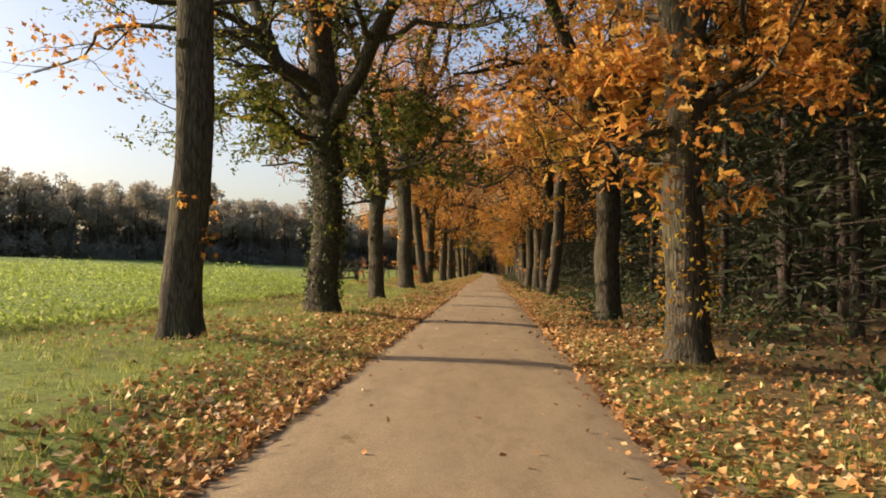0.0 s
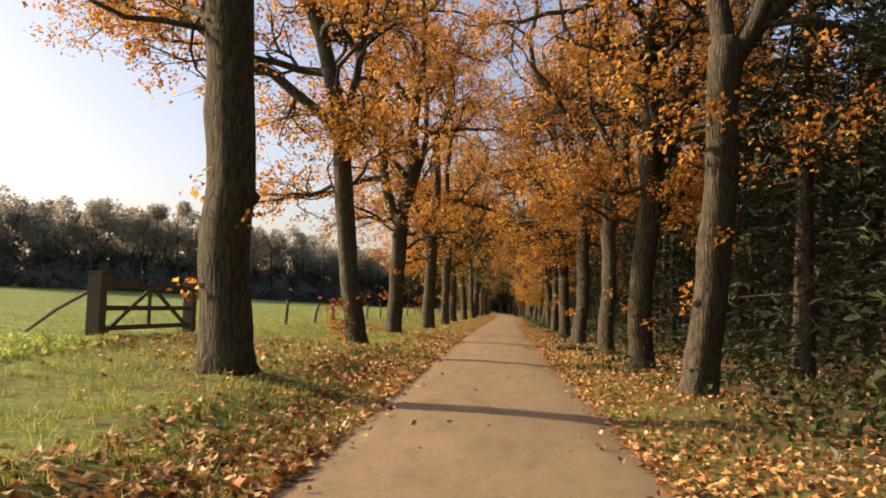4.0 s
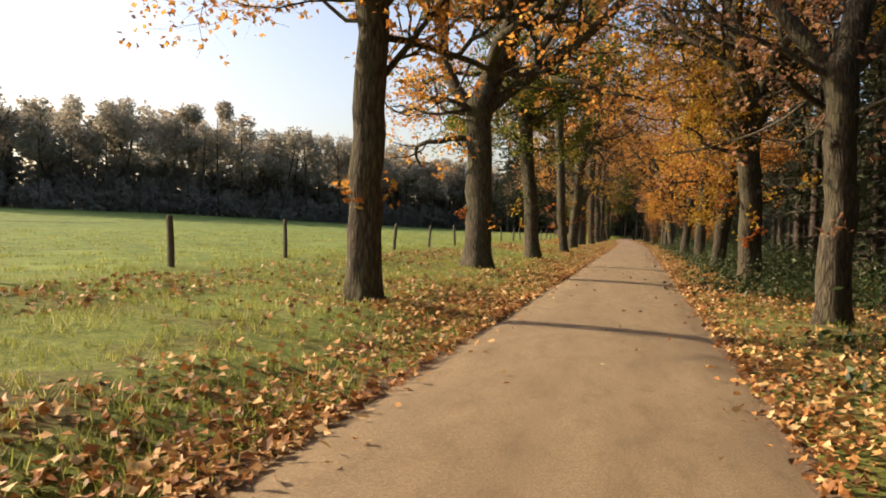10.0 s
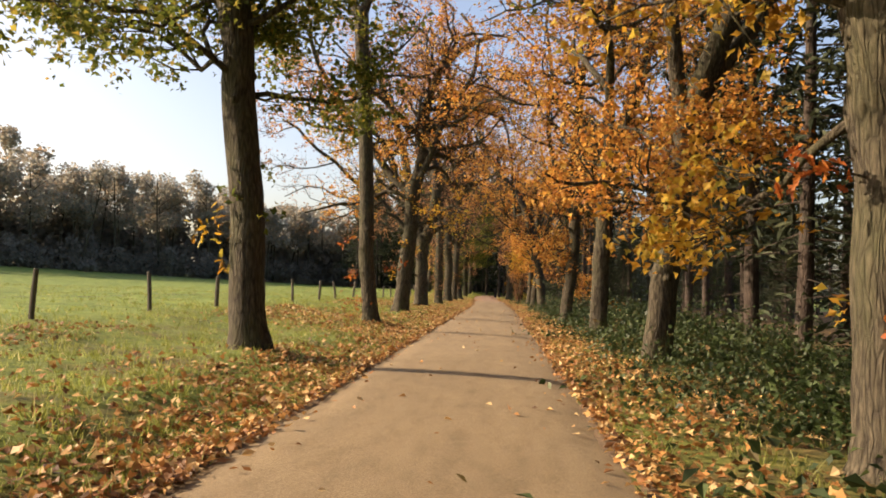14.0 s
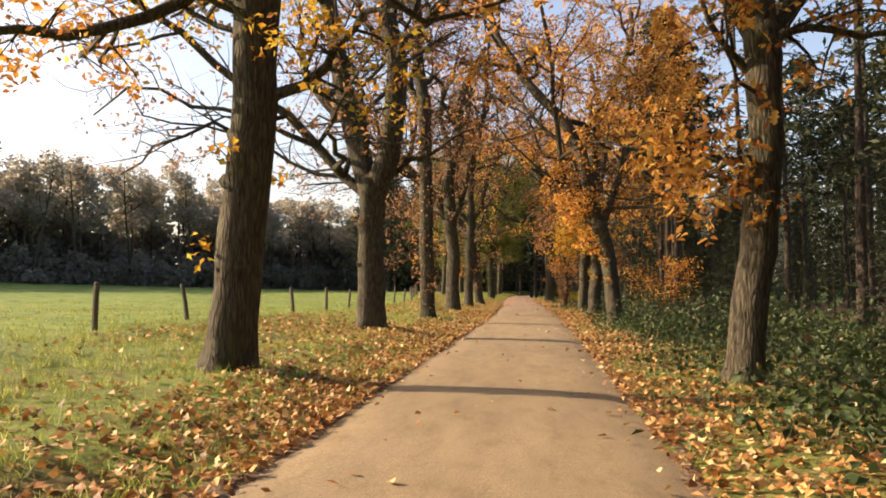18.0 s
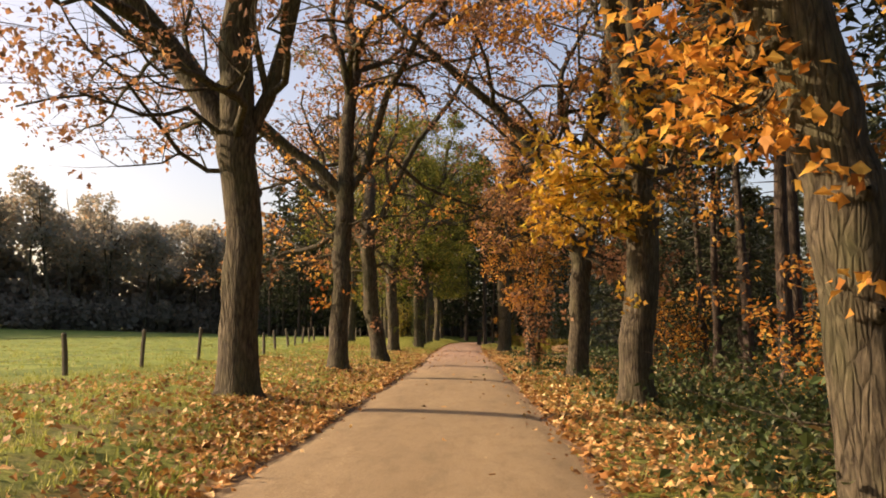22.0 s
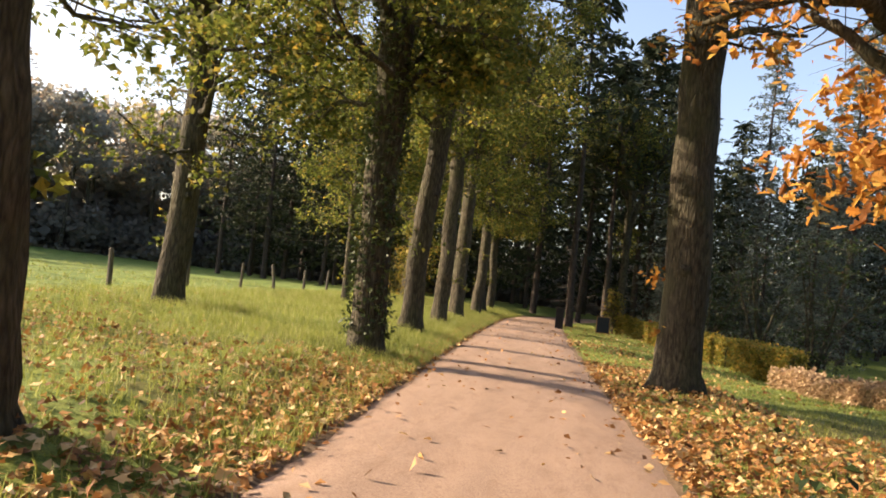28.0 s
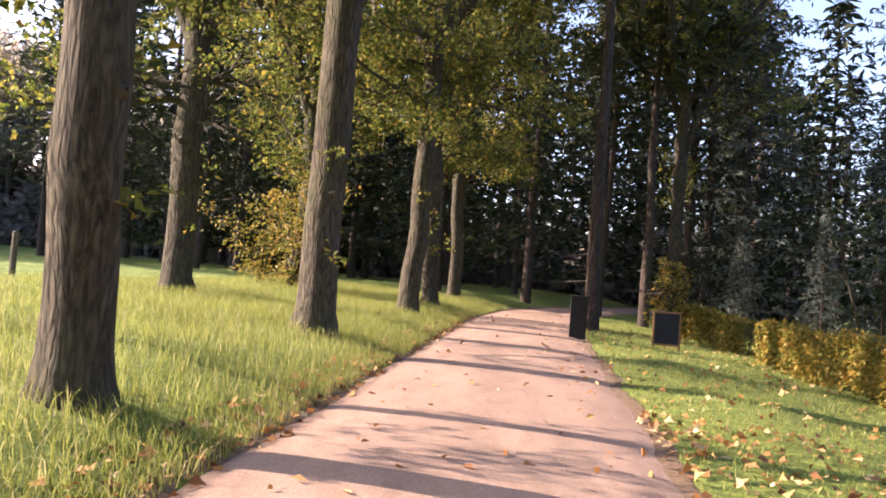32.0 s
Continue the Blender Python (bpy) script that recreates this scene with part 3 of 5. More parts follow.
    if ivy:
        m = 2400 if ivy == "green" else 700
        hh, aa = rng.uniform(0.25, fork, m), rng.uniform(0, 6.28, m)
        rad = r * 1.02 + rng.gamma(1.3, 0.03 if ivy == "green" else 0.08, m) * (0.6 + 0.7 * np.sin(hh * 2.1 + aa * 2 + seed) ** 2)
        vine = Mesh()
        vine.leaves(np.stack([np.interp(hh, hs, tp[:, 0]) + rad * np.cos(aa), np.interp(hh, hs, tp[:, 1]) + rad * np.sin(aa), hh], 1), 0.1, rng, fine=True)
        tagged(vine.build("trunk_leaves", LEAF["ivy" if ivy == "green" else ivy], tree, "ivy and small shoots on the trunk" if ivy == "green" else ""), kind="stuff")
    for h, dx, dy, length, count in SHOOTS.get(round(y, 1), ()):
        c = np.array([np.interp(h, hs, tp[:, 0]), np.interp(h, hs, tp[:, 1]), h])
        line = wander(c + np.array([dx, dy, 0.0]) * r * 0.8, (dx, dy, 0.35), length, 5, rng, 0.2)
        shoot, shoot_leaves = Mesh(), Mesh()
        shoot.tube(line, np.linspace(0.012, 0.004, 5), 4)
        shoot_leaves.leaves(line[rng.integers(2, 5, count)] + rng.normal(0, 0.07 + 0.1 * (count > 30), (count, 3)), 0.13, rng, lobed=True)
        twig = shoot.build("shoot", bark or BARK, tree)
        tagged(shoot_leaves.build("shoot_leaves", LEAF["yellow" if round(y, 1) == 98.2 else "red"], twig, "few bright leaves on a short trunk shoot"), kind="stuff")
    if lowcrown.n:
        tagged(lowcrown.build("lower_leaves", LEAF[lowpal or palette], tree), kind="stuff")
    hue = {"orange": "orange-brown", "yellow": "yellow", "green": "green and yellow", "brown": "sparse brown", "red": "russet"}[palette]
    tagged(tree, label or f"roadside oak with furrowed grey bark and {hue} autumn leaves", "tree", "avenue oaks")
    return tree


SHOOTS = {  # short leafy shoots low on the trunk: height, direction, length, leaves
    32.5: ((0.9, -1, 0.0, 0.3, 10),),
    51.8: ((0.25, -0.9, -0.4, 0.3, 45), (0.6, -0.8, -0.6, 0.35, 50), (0.9, -0.9, -0.2, 0.3, 36), (1.1, 0.8, -0.5, 0.3, 18)),
    62.4: ((1.3, -1, -0.1, 0.4, 18), (1.5, -1, 0.1, 0.3, 10), (2.9, -1, -0.2, 0.7, 26)),
    70.9: ((1.5, -1, -0.2, 0.3, 14), (1.1, -1, 0.0, 0.75, 12), (0.8, -1, -0.3, 0.25, 12)),
    90.1: ((1.3, -1, -0.2, 0.35, 24),),
    98.2: ((1.9, -1, -0.2, 0.4, 32), (1.1, -1, 0.0, 0.3, 10)),
    108.3: ((0.4, -1, -0.2, 0.4, 40), (1.5, 1, -0.2, 0.8, 22), (2.2, -1, -0.1, 0.5, 14), (1.2, -1, 0.1, 0.4, 18)),
    151.0: ((1.5, -1, -0.1, 0.5, 20), (1.9, -0.9, -0.4, 0.6, 16)),
    92.5: ((1.1, -0.4, -0.9, 0.25, 30), (2.2, -1, -0.3, 0.6, 30), (1.3, 0.5, -0.8, 0.3, 20)),
}
LOBED = {16.2, 23.9, 25.8, 119.2, 144.2, 173.4, 179.8}
SPRAYS = {  # hanging leafy boughs: height on the trunk, direction, length
    119.2: ((3.0, -1, -0.3, 0.1, 2.0), (2.3, -1, -0.2, 0.0, 1.3), (3.6, -0.8, -0.7, 0.1, 2.2)),
    136.3: ((2.9, -0.9, 0.3, 0.6, 0.9), (3.3, -1, -0.1, 0.5, 1.2), (3.8, -1, 0.3, 0.4, 1.4), (4.4, -1, -0.3, 0.4, 1.5), (4.6, 0.4, 0.9, 0.4, 1.3), (5.2, -0.9, 0.2, 0.4, 1.5)),
    144.2: ((2.9, -1, -0.2, 0.02, 1.6), (3.3, -1, -0.5, 0.05, 1.5), (3.7, -1, 0.1, 0.05, 1.7)),
    117.9: ((4.2, -1, 0.1, 0.25, 4.2), (4.6, -0.8, 0.7, 0.3, 4.0), (4.4, -0.7, -0.8, 0.3, 4.0)),
    127.1: ((3.5, -1, 0.2, 0.3, 3.6), (3.6, -0.7, 0.8, 0.4, 3.2)),
}
SPRAYS |= {
    142.9: ((3.4, -1, 0.2, 0.3, 4.0), (3.8, -0.9, -0.5, 0.4, 3.5), (4.0, 0.9, 0.4, 0.5, 3.0)),
    151.0: ((2.9, -1, -0.2, 0.05, 3.4), (3.2, -0.8, 0.5, 0.1, 3.0), (4.4, 0.9, 0.1, 0.5, 3.4)),
    158.4: ((3.0, -1, -0.1, 0.1, 3.0), (3.6, 0.9, -0.2, 0.3, 2.4)),
    42.3: ((4.8, -1, 0.1, 0.35, 3.8), (5.4, -0.9, -0.5, 0.4, 3.2)),
    135.0: ((4.2, -1, 0.1, 0.5, 3.6), (4.8, -0.8, -0.6, 0.5, 3.4), (5.2, 0.7, 0.5, 0.5, 2.6)),
}
SPRAYS |= {
    62.4: ((3.9, -1, -0.2, 0.35, 3.2), (4.3, -0.8, 0.6, 0.3, 3.0)),
    25.8: ((3.6, -1, -0.2, 0.1, 2.4), (4.2, -1, 0.3, 0.15, 2.6), (4.6, -0.9, -0.5, 0.2, 2.4)),
    15.8: ((4.6, -1, 0.2, 0.2, 3.4), (5.0, 0.9, 0.2, 0.3, 3.2)),
    32.5: ((3.3, -1, 0.1, 0.4, 3.4), (3.4, -0.6, 0.8, 0.3, 3.0)),
    70.9: ((4.2, -1, -0.1, 0.3, 3.4), (4.4, 0.9, -0.2, 0.3, 2.8)),
}
SPRAYS |= {
    79.9: ((4.3, -1, 0.0, 0.15, 4.4), (4.0, -0.8, 0.6, 0.3, 4.0)),
    90.1: ((4.2, -1, 0.1, 0.2, 3.8), (4.0, -0.7, -0.7, 0.3, 3.2), (4.3, 0.9, 0.3, 0.3, 3.2)),
    179.8: ((7.6, -1, -0.4, 0.05, 3.0), (7.8, 0.6, -0.9, 0.1, 2.6), (7.9, -0.8, -0.8, 0.1, 3.2)),
    173.4: ((2.5, 0.9, -0.3, 0.4, 1.8), (2.6, 0.8, -0.8, 0.5, 1.6), (2.6, 0.7, 0.5, 0.5, 1.8), (2.4, -1, -0.2, 0.35, 1.0), (2.5, -0.8, 0.5, 0.6, 1.1), (2.3, -0.6, -0.8, 0.3, 1.0)),
}
SPRAYS |= {
    180.2: ((3.0, 0.9, -0.4, 0.2, 3.0), (3.4, 0.6, 0.8, 0.2, 3.2), (3.8, -0.8, 0.5, 0.25, 3.0), (4.2, 0.9, 0.2, 0.3, 3.2)),
    192.0: ((2.4, 0.9, -0.5, 0.15, 2.4), (2.8, -0.7, -0.7, 0.2, 2.2), (3.1, 0.3, -1, 0.2, 2.8), (3.4, 0.8, 0.6, 0.25, 2.4), (3.7, -0.9, 0.3, 0.3, 2.0)),
    199.6: ((3.2, 0.9, -0.4, 0.2, 3.0), (3.8, 0.5, -0.9, 0.2, 3.0), (4.2, 0.8, 0.5, 0.3, 2.8)),
}
SPRAY_HUE = {25.8: "yellow", 144.2: "yellow", 117.9: "yellow", 151.0: "orange", 79.9: "orange"}
LEFT = [  # x, y, trunk radius, fork, lean, palette, leaf amount, low boughs, leaders (across, along, thickness), trunk leaves
    (-3.7, 15.8, 0.31, 6.3, 0.002, "orange", 0.9, 2, ((-0.7, 0.1, 0.5), (0.05, 0.0, 0.8)), ""),
    (-3.3, 23.9, 0.4, 4.9, -0.004, "green", 1.5, 5, ((-0.7, 0.1, 0.5), (0.05, 0.0, 0.8), (0.5, -0.2, 0.5)), "green"),
    (-3.2, 32.5, 0.29, 3.5, -0.021, "brown", 0.42, 1, ((-0.15, 0.0, 0.66), (0.5, 0.1, 0.66)), ""),
    (-3.25, 42.3, 0.38, 6.3, -0.028, "orange", 0.9, 3, ((0.05, 0.0, 0.75), (0.6, 0.1, 0.45), (-0.7, 0.2, 0.4)), ""),
    (-3.25, 51.8, 0.27, 5.6, -0.103, "orange", 1.2, 4, ((-0.6, 0.0, 0.5), (0.1, 0.1, 0.75), (0.5, 0.1, 0.4)), ""),
    (-3.83, 62.4, 0.32, 4.5, 0.001, "orange", 1.3, 5, ((-0.6, -0.1, 0.6), (0.1, 0.1, 0.75), (0.4, 0.4, 0.4)), ""),
]
LEFT += [
    (-3.37, 70.9, 0.32, 4.6, -0.009, "orange", 1.3, 5, ((-0.8, 0.1, 0.5), (0.05, 0.0, 0.8), (0.5, 0.1, 0.4)), ""),
    (-3.3, 79.9, 0.26, 4.5, 0.007, "orange", 1.1, 3, ((-0.9, 0.0, 0.5), (-0.25, 0.2, 0.5), (0.4, 0.1, 0.75)), ""),
    (-3.6, 90.1, 0.38, 4.4, -0.024, "orange", 0.75, 2, ((-0.8, 0.1, 0.45), (0.12, 0.0, 0.8), (0.6, 0.2, 0.4)), ""),
    (-3.15, 98.2, 0.28, 5.4, -0.110, "green", 1.9, 9, ((-0.6, 0.0, 0.5), (0.0, 0.1, 0.75), (0.4, 0.1, 0.4)), ""),
    (-2.95, 108.3, 0.22, 8.6, -0.071, "brown", 0.5, 3, ((-0.3, 0.0, 0.6), (0.4, 0.0, 0.6)), ""),
    (-3.3, 117.9, 0.32, 5.0, 0.068, "orange", 1.1, 1, ((-0.8, 0.0, 0.5), (0.1, 0.0, 0.75), (0.5, 0.2, 0.4)), ""),
]
LEFT += [
    (-3.4, 127.1, 0.35, 3.5, -0.009, "brown", 0.3, 1, ((-0.55, 0.0, 0.76), (0.45, 0.05, 0.78), (-0.9, 0.3, 0.35)), ""),
    (-3.1, 135.0, 0.25, 7.5, -0.020, "brown", 0.28, 2, ((-0.5, 0.0, 0.5), (0.1, 0.0, 0.8)), "brown"),
    (-3.05, 142.9, 0.31, 4.0, -0.024, "brown", 0.32, 2, ((-0.75, 0.0, 0.6), (0.03, 0.0, 0.8), (0.5, 0.2, 0.35)), ""),
    (-3.05, 151.0, 0.25, 4.6, -0.006, "brown", 0.5, 3, ((-0.9, 0.0, 0.5), (0.05, 0.1, 0.75), (0.6, 0.2, 0.4)), ""),
    (-3.0, 158.4, 0.28, 4.3, -0.109, "brown", 0.55, 3, ((-0.75, 0.0, 0.66), (0.1, 0.1, 0.75), (0.6, 0.1, 0.4)), ""),
    (-3.89, 170.0, 0.29, 4.0, 0.015, "green", 1.1, 4, ((-0.9, 0.0, 0.55), (0.1, 0.1, 0.8)), ""),
]
LEFT += [
    (-3.35, 178.2, 0.29, 5.5, -0.010, "green", 2.0, 10, ((-0.5, 0.0, 0.5), (0.05, 0.1, 0.8)), "green"),
    (-3.67, 184.0, 0.26, 6.8, 0.063, "green", 2.0, 6, ((-0.4, 0.0, 0.5), (0.1, 0.1, 0.8)), ""),
    (-3.75, 189.5, 0.23, 6.2, 0.012, "green", 2.0, 7, ((-0.5, 0.0, 0.5), (0.1, 0.1, 0.8)), ""),
    (-3.95, 195.6, 0.28, 6.8, 0.014, "green", 2.0, 7, ((-0.4, 0.0, 0.5), (0.1, 0.1, 0.8)), ""),
    (-3.9, 202.8, 0.24, 6.0, 0.030, "green", 2.0, 7, (), ""),
    (-4.0, 207.0, 0.24, 6.0, -0.020, "green", 2.0, 7, (), ""),
]
LEFT += [
    (-4.0, 213.0, 0.24, 6.0, 0.010, "green", 2.0, 7, (), ""),
    (-7.7, 180.2, 0.28, 5.0, 0.010, "green", 1.2, 5, (), ""),
    (-7.3, 192.0, 0.13, 4.0, -0.020, "green", 1.0, 5, (), ""),
    (-7.9, 199.6, 0.3, 5.0, -0.020, "green", 1.2, 4, (), ""),
    (-8.2, 208.2, 0.3, 5.0, -0.020, "green", 1.2, 4, (), ""),
]
RIGHT = [
    (3.85, 16.2, 0.33, 4.6, 0.010, "orange", 1.3, 7, (), "yellow"),
    (4.0, 25.8, 0.35, 5.0, -0.003, "orange", 1.1, 2, (), ""),
    (3.85, 45.5, 0.31, 6.0, 0.079, "orange", 0.8, 2, ((-0.02, 0.0, 0.6), (0.7, 0.0, 0.6), (1.0, 0.1, 0.45)), ""),
    (3.9, 52.0, 0.32, 5.0, 0.001, "orange", 1.1, 5, (), ""),
    (3.7, 57.6, 0.26, 5.0, 0.000, "orange", 1.1, 5, (), ""),
    (3.4, 64.3, 0.29, 4.8, 0.008, "orange", 1.2, 7, (), ""),
]
RIGHT += [
    (3.42, 73.2, 0.29, 4.4, -0.011, "orange", 1.2, 7, (), ""),
    (3.38, 82.0, 0.26, 3.9, 0.009, "brown", 0.6, 3, ((-0.7, 0.0, 0.5), (0.1, 0.0, 0.75), (0.6, 0.1, 0.4)), ""),
    (3.58, 92.5, 0.33, 3.5, -0.066, "yellow", 1.1, 5, ((-0.4, 0.0, 0.6), (0.3, 0.0, 0.75), (0.0, 0.5, 0.4)), ""),
    (3.55, 101.8, 0.28, 4.6, 0.060, "orange", 1.2, 7, (), ""),
    (3.5, 110.4, 0.27, 5.0, 0.014, "orange", 1.1, 6, (), ""),
    (3.25, 119.2, 0.25, 4.6, 0.054, "orange", 0.6, 3, ((-0.7, 0.0, 0.4), (0.15, 0.0, 0.8), (0.6, 0.2, 0.4)), ""),
]
RIGHT += [
    (3.27, 136.3, 0.28, 3.4, -0.170, "orange", 1.3, 0, ((-0.03, 0.0, 0.82), (0.6, 0.15, 0.4), (-0.75, 0.2, 0.36)), ""),
    (3.05, 144.2, 0.29, 4.4, 0.002, "orange", 1.2, 1, ((-0.2, 0.0, 0.6), (0.2, 0.1, 0.7), (0.9, 0.2, 0.35)), ""),
    (3.03, 152.6, 0.3, 3.4, 0.055, "brown", 1.3, 4, ((-0.35, 0.0, 0.5), (0.35, 0.0, 0.75)), ""),
    (2.85, 173.4, 0.22, 2.6, 0.010, "orange", 0.5, 0, (), ""),
    (3.6, 213.0, 0.24, 6.0, -0.020, "green", 1.0, 1, (), ""),
    (1.7, 179.8, 0.4, 8.0, 0.002, "orange", 0.9, 2, (), ""),
]
for i, (tx, ty, tr_, tf, lx, pal, amt, nlow, fan, vine) in enumerate(LEFT + RIGHT):
    oak(tx, ty, tr_, tf, 16.5 if tr_ > 0.215 and ty != 173.4 else 10.0, (lx, 0.0), i + 1, pal, amt * (1.2 if tx < 0 and ty < 170 else 1.0), 3, nlow, spread=1.0 if ty < 165 else 0.85, fan=fan, ivy=vine, lowpal=SPRAY_HUE.get(round(ty, 1)))


# ---- conifers of the wood beside the lane ----
def conifer(seed, top, r, low, reach, boughs, per, size, mat, name="spruce_tree", bark=None, droop=0.25):
    """A conifer: straight trunk, dead lower twigs, whorls of drooping boughs."""
    rng = np.random.default_rng(seed)
    tree = new(name)
    wood, needles = Mesh(), Mesh()
    hs = np.linspace(-0.1, top, 9)
    line = np.stack([np.cumsum(rng.normal(0, 0.03, 9)), np.cumsum(rng.normal(0, 0.03, 9)), hs], 1)
    wood.tube(line, r * (1.02 - hs / top) + 0.01, 9)
    for _ in range(10):
        h, a = rng.uniform(1.0, low + 1.5), rng.uniform(0, 6.28)
        L = rng.uniform(0.5, 1.6)
        p = np.array([np.interp(h, hs, line[:, 0]), np.interp(h, hs, line[:, 1]), h])
        wood.tube([p, p + (L * math.cos(a), L * math.sin(a), -0.12)], [0.022, 0.006], 3)
    pts = []
    for i in range(boughs):
        f = (i + rng.uniform(0, 1)) / boughs
        h = low + (top - low) * f**0.9
        L = reach * (1 - f) ** 0.75 * rng.uniform(0.7, 1.15) + 0.25
        a = i * 2.4 + rng.uniform(-0.4, 0.4)
        s = np.linspace(0.12, 1, per) ** 0.8
        c = np.array([np.interp(h, hs, line[:, 0]), np.interp(h, hs, line[:, 1]), h])
        d = np.array([math.cos(a), math.sin(a), 0.0])
        side = np.array([-d[1], d[0], 0.0])
        p = c + d * (s * L)[:, None] + side * rng.normal(0, 0.16, per)[:, None] * (L * s)[:, None]
        p[:, 2] += -droop * L * s**1.6 + 0.12 * L * s + rng.normal(0, 0.08, per)
        pts.append(p)
        wood.tube([c, c + d * L * 0.9 + (0, 0, 0.1 * L - droop * L * 0.8)], [0.03, 0.006], 3)
    needles.leaves(np.concatenate(pts), size, rng, droop=0.45, flat=True, ratio=0.3)
    wood.build("trunk", bark or BARK_PINE, tree, smooth=True)
    tagged(needles.build("crown", mat, tree), kind="stuff")
    return tree


SPRUCE = [conifer(70 + k, 17.0 - 2 * k, 0.2 - 0.02 * k, 2.2 + 0.5 * k, 3.2, 78, 26, 0.4, LEAF["needle"]) for k in range(3)]
BACK = [conifer(80 + k, 18.0 + k, 0.2, 1.2, 3.8, 56, 15, 0.8, LEAF["needle"]) for k in range(2)]
FIR = [conifer(90 + k, 17.0 + 2 * k, 0.2, 0.8, 3.4, 120, 36, 0.33, LEAF["hazed_needle"], "fir_tree") for k in range(2)]
DENSE = [conifer(60 + k, 15.5 + 1.5 * k, 0.18, 0.25, 3.3, 96, 26, 0.36, LEAF["needle"]) for k in range(3)]
TALL = [conifer(65 + k, 17.5 + k, 0.2, 5.5, 3.0, 30, 60, 0.34, LEAF["needle"], droop=0.45) for k in range(2)]
PINE = [conifer(95 + k, 14.5, 0.17, 7.5, 3.0, 46, 26, 0.6, LEAF["needle"], "pine_tree", droop=-0.1) for k in range(2)]
for kind, label in ((SPRUCE, "tall dark green spruce with dead lower twigs at the wood's edge"), (BACK, "dense dark spruce inside the shaded wood"), (DENSE, "dark green spruce with boughs down to the ground"), (TALL, "tall spruce with a bare pale stem and drooping upper boughs"), (FIR, "tall fir behind the garden hedge, its needles paled and blued as by haze"), (PINE, "tall bare-stemmed pine with a high dark crown")):
    for ob in kind:
        tagged(ob, label, "tree", {"SPR": "spruces of the wood", "fir": "garden firs", "pin": "pines"}.get(ob.name[:3], "spruces of the wood"))
rng = np.random.default_rng(21)
used = set()


def shape_of(tree):
    """Vertices and faces of a conifer's trunk and crown."""
    out = []
    for ob in sorted(tree.children, key=lambda o: o.name.startswith("crown")):
        v = np.empty(len(ob.data.vertices) * 3, np.float32)
        ob.data.vertices.foreach_get("co", v)
        f = np.array([tuple(p.vertices) for p in ob.data.polygons])
        out.append((v.reshape(-1, 3), f))
    return out


deep_trunks, deep_crowns = Mesh(), Mesh()
DEEP = [shape_of(ob) for ob in BACK]


def plant_deep(x, y, scale):
    """A spruce far inside the wood, joined to its neighbours."""
    a = rng.uniform(0, 6.28)
    turn = np.array([[math.cos(a), -math.sin(a), 0], [math.sin(a), math.cos(a), 0], [0, 0, 1]]) * scale
    (stem, stem_faces), crown_ = DEEP[int(rng.integers(0, 2))]
    for mesh, (v, f) in ((deep_trunks, (stem[:81], stem_faces[:72])), (deep_crowns, crown_)):
        mesh.add(v @ turn.T + (x, y, float(height(x, y)) - 0.02), f)


def plant(kind, x, y, scale=1.0):
    ob = kind[int(rng.integers(0, len(kind)))]
    m = pose(x, y, float(height(x, y)) - 0.02, rng.uniform(-1.5, 1.5), rng.uniform(-1.5, 1.5), rng.uniform(0, 360))
    if ob.name not in used:
        used.add(ob.name)
        ob.matrix_basis = m
    else:
        ob = copy_thing(ob, m)
    ob.scale = (scale, scale, scale * rng.uniform(0.9, 1.1))
    return ob


for row, (x0, step) in enumerate(((8.6, 4.6), (11.8, 4.2), (15.5, 4.0))):
    for y0 in np.arange(-4 + row * 1.3, 117, step):
        plant(DENSE if (row < 2 and y0 < 106 and rng.uniform() < 0.8) else SPRUCE, x0 + rng.uniform(-1.0, 1.1), y0 + rng.uniform(-1.2, 1.2), rng.uniform(0.8, 1.1))
for row, x0 in enumerate((19.5, 25.0, 32.0)):
    for y0 in np.arange(-2 + row * 2, 128, 4.4):
        (plant if row == 0 else plant_deep)(*((BACK,) if row == 0 else ()), x0 + rng.uniform(-1.5, 1.5), y0 + rng.uniform(-1.2, 1.2), rng.uniform(0.85, 1.1))
for x0, y0, s in ((6.9, 148.2, 1.0), (7.4, 149.0, 0.95), (8.4, 155.4, 0.95), (7.8, 156.6, 0.8), (10.0, 161.0, 1.0), (17.0, 160.0, 1.1), (18.0, 136.0, 1.0), (8.0, 166.0, 0.9), (0.45, 207.0, 1.15), (2.6, 213.0, 1.1), (4.6, 217.0, 1.2), (1.2, 216.5, 1.0)):
    plant(PINE, x0, y0, s)
for x0, y0, k in ((10.1, 146.3, 1.0), (14.6, 155.4, 1.05), (9.8, 126.5, 1.0), (11.5, 130.2, 0.95), (13.8, 134.0, 1.05), (10.6, 134.6, 0.9), (12.4, 138.6, 1.0)):
    plant(TALL, x0, y0, k)
for y0 in np.arange(121, 176, 4.2):
    plant(BACK, 20 + rng.uniform(-2, 2), y0, rng.uniform(0.4, 0.48))
    plant(SPRUCE, 14.5 + rng.uniform(-1.5, 1.5), y0 + 2, rng.uniform(0.28, 0.42))
    plant_deep(27 + rng.uniform(-2, 2), y0 + 1, rng.uniform(0.42, 0.52))
    plant_deep(33 + rng.uniform(-2, 2), y0 + 2, rng.uniform(0.45, 0.56))
for _ in range(7):
    plant(PINE, rng.uniform(17, 25), rng.uniform(120, 176), rng.uniform(0.85, 1.1))
for x0, y0 in ((9.8, 168.5), (11.2, 171.5), (10.6, 165.0), (12.6, 168.0), (9.0, 157.0), (10.5, 152.0), (9.5, 146.0), (11.0, 133.0)):
    plant(SPRUCE, x0, y0, rng.uniform(0.3, 0.45))
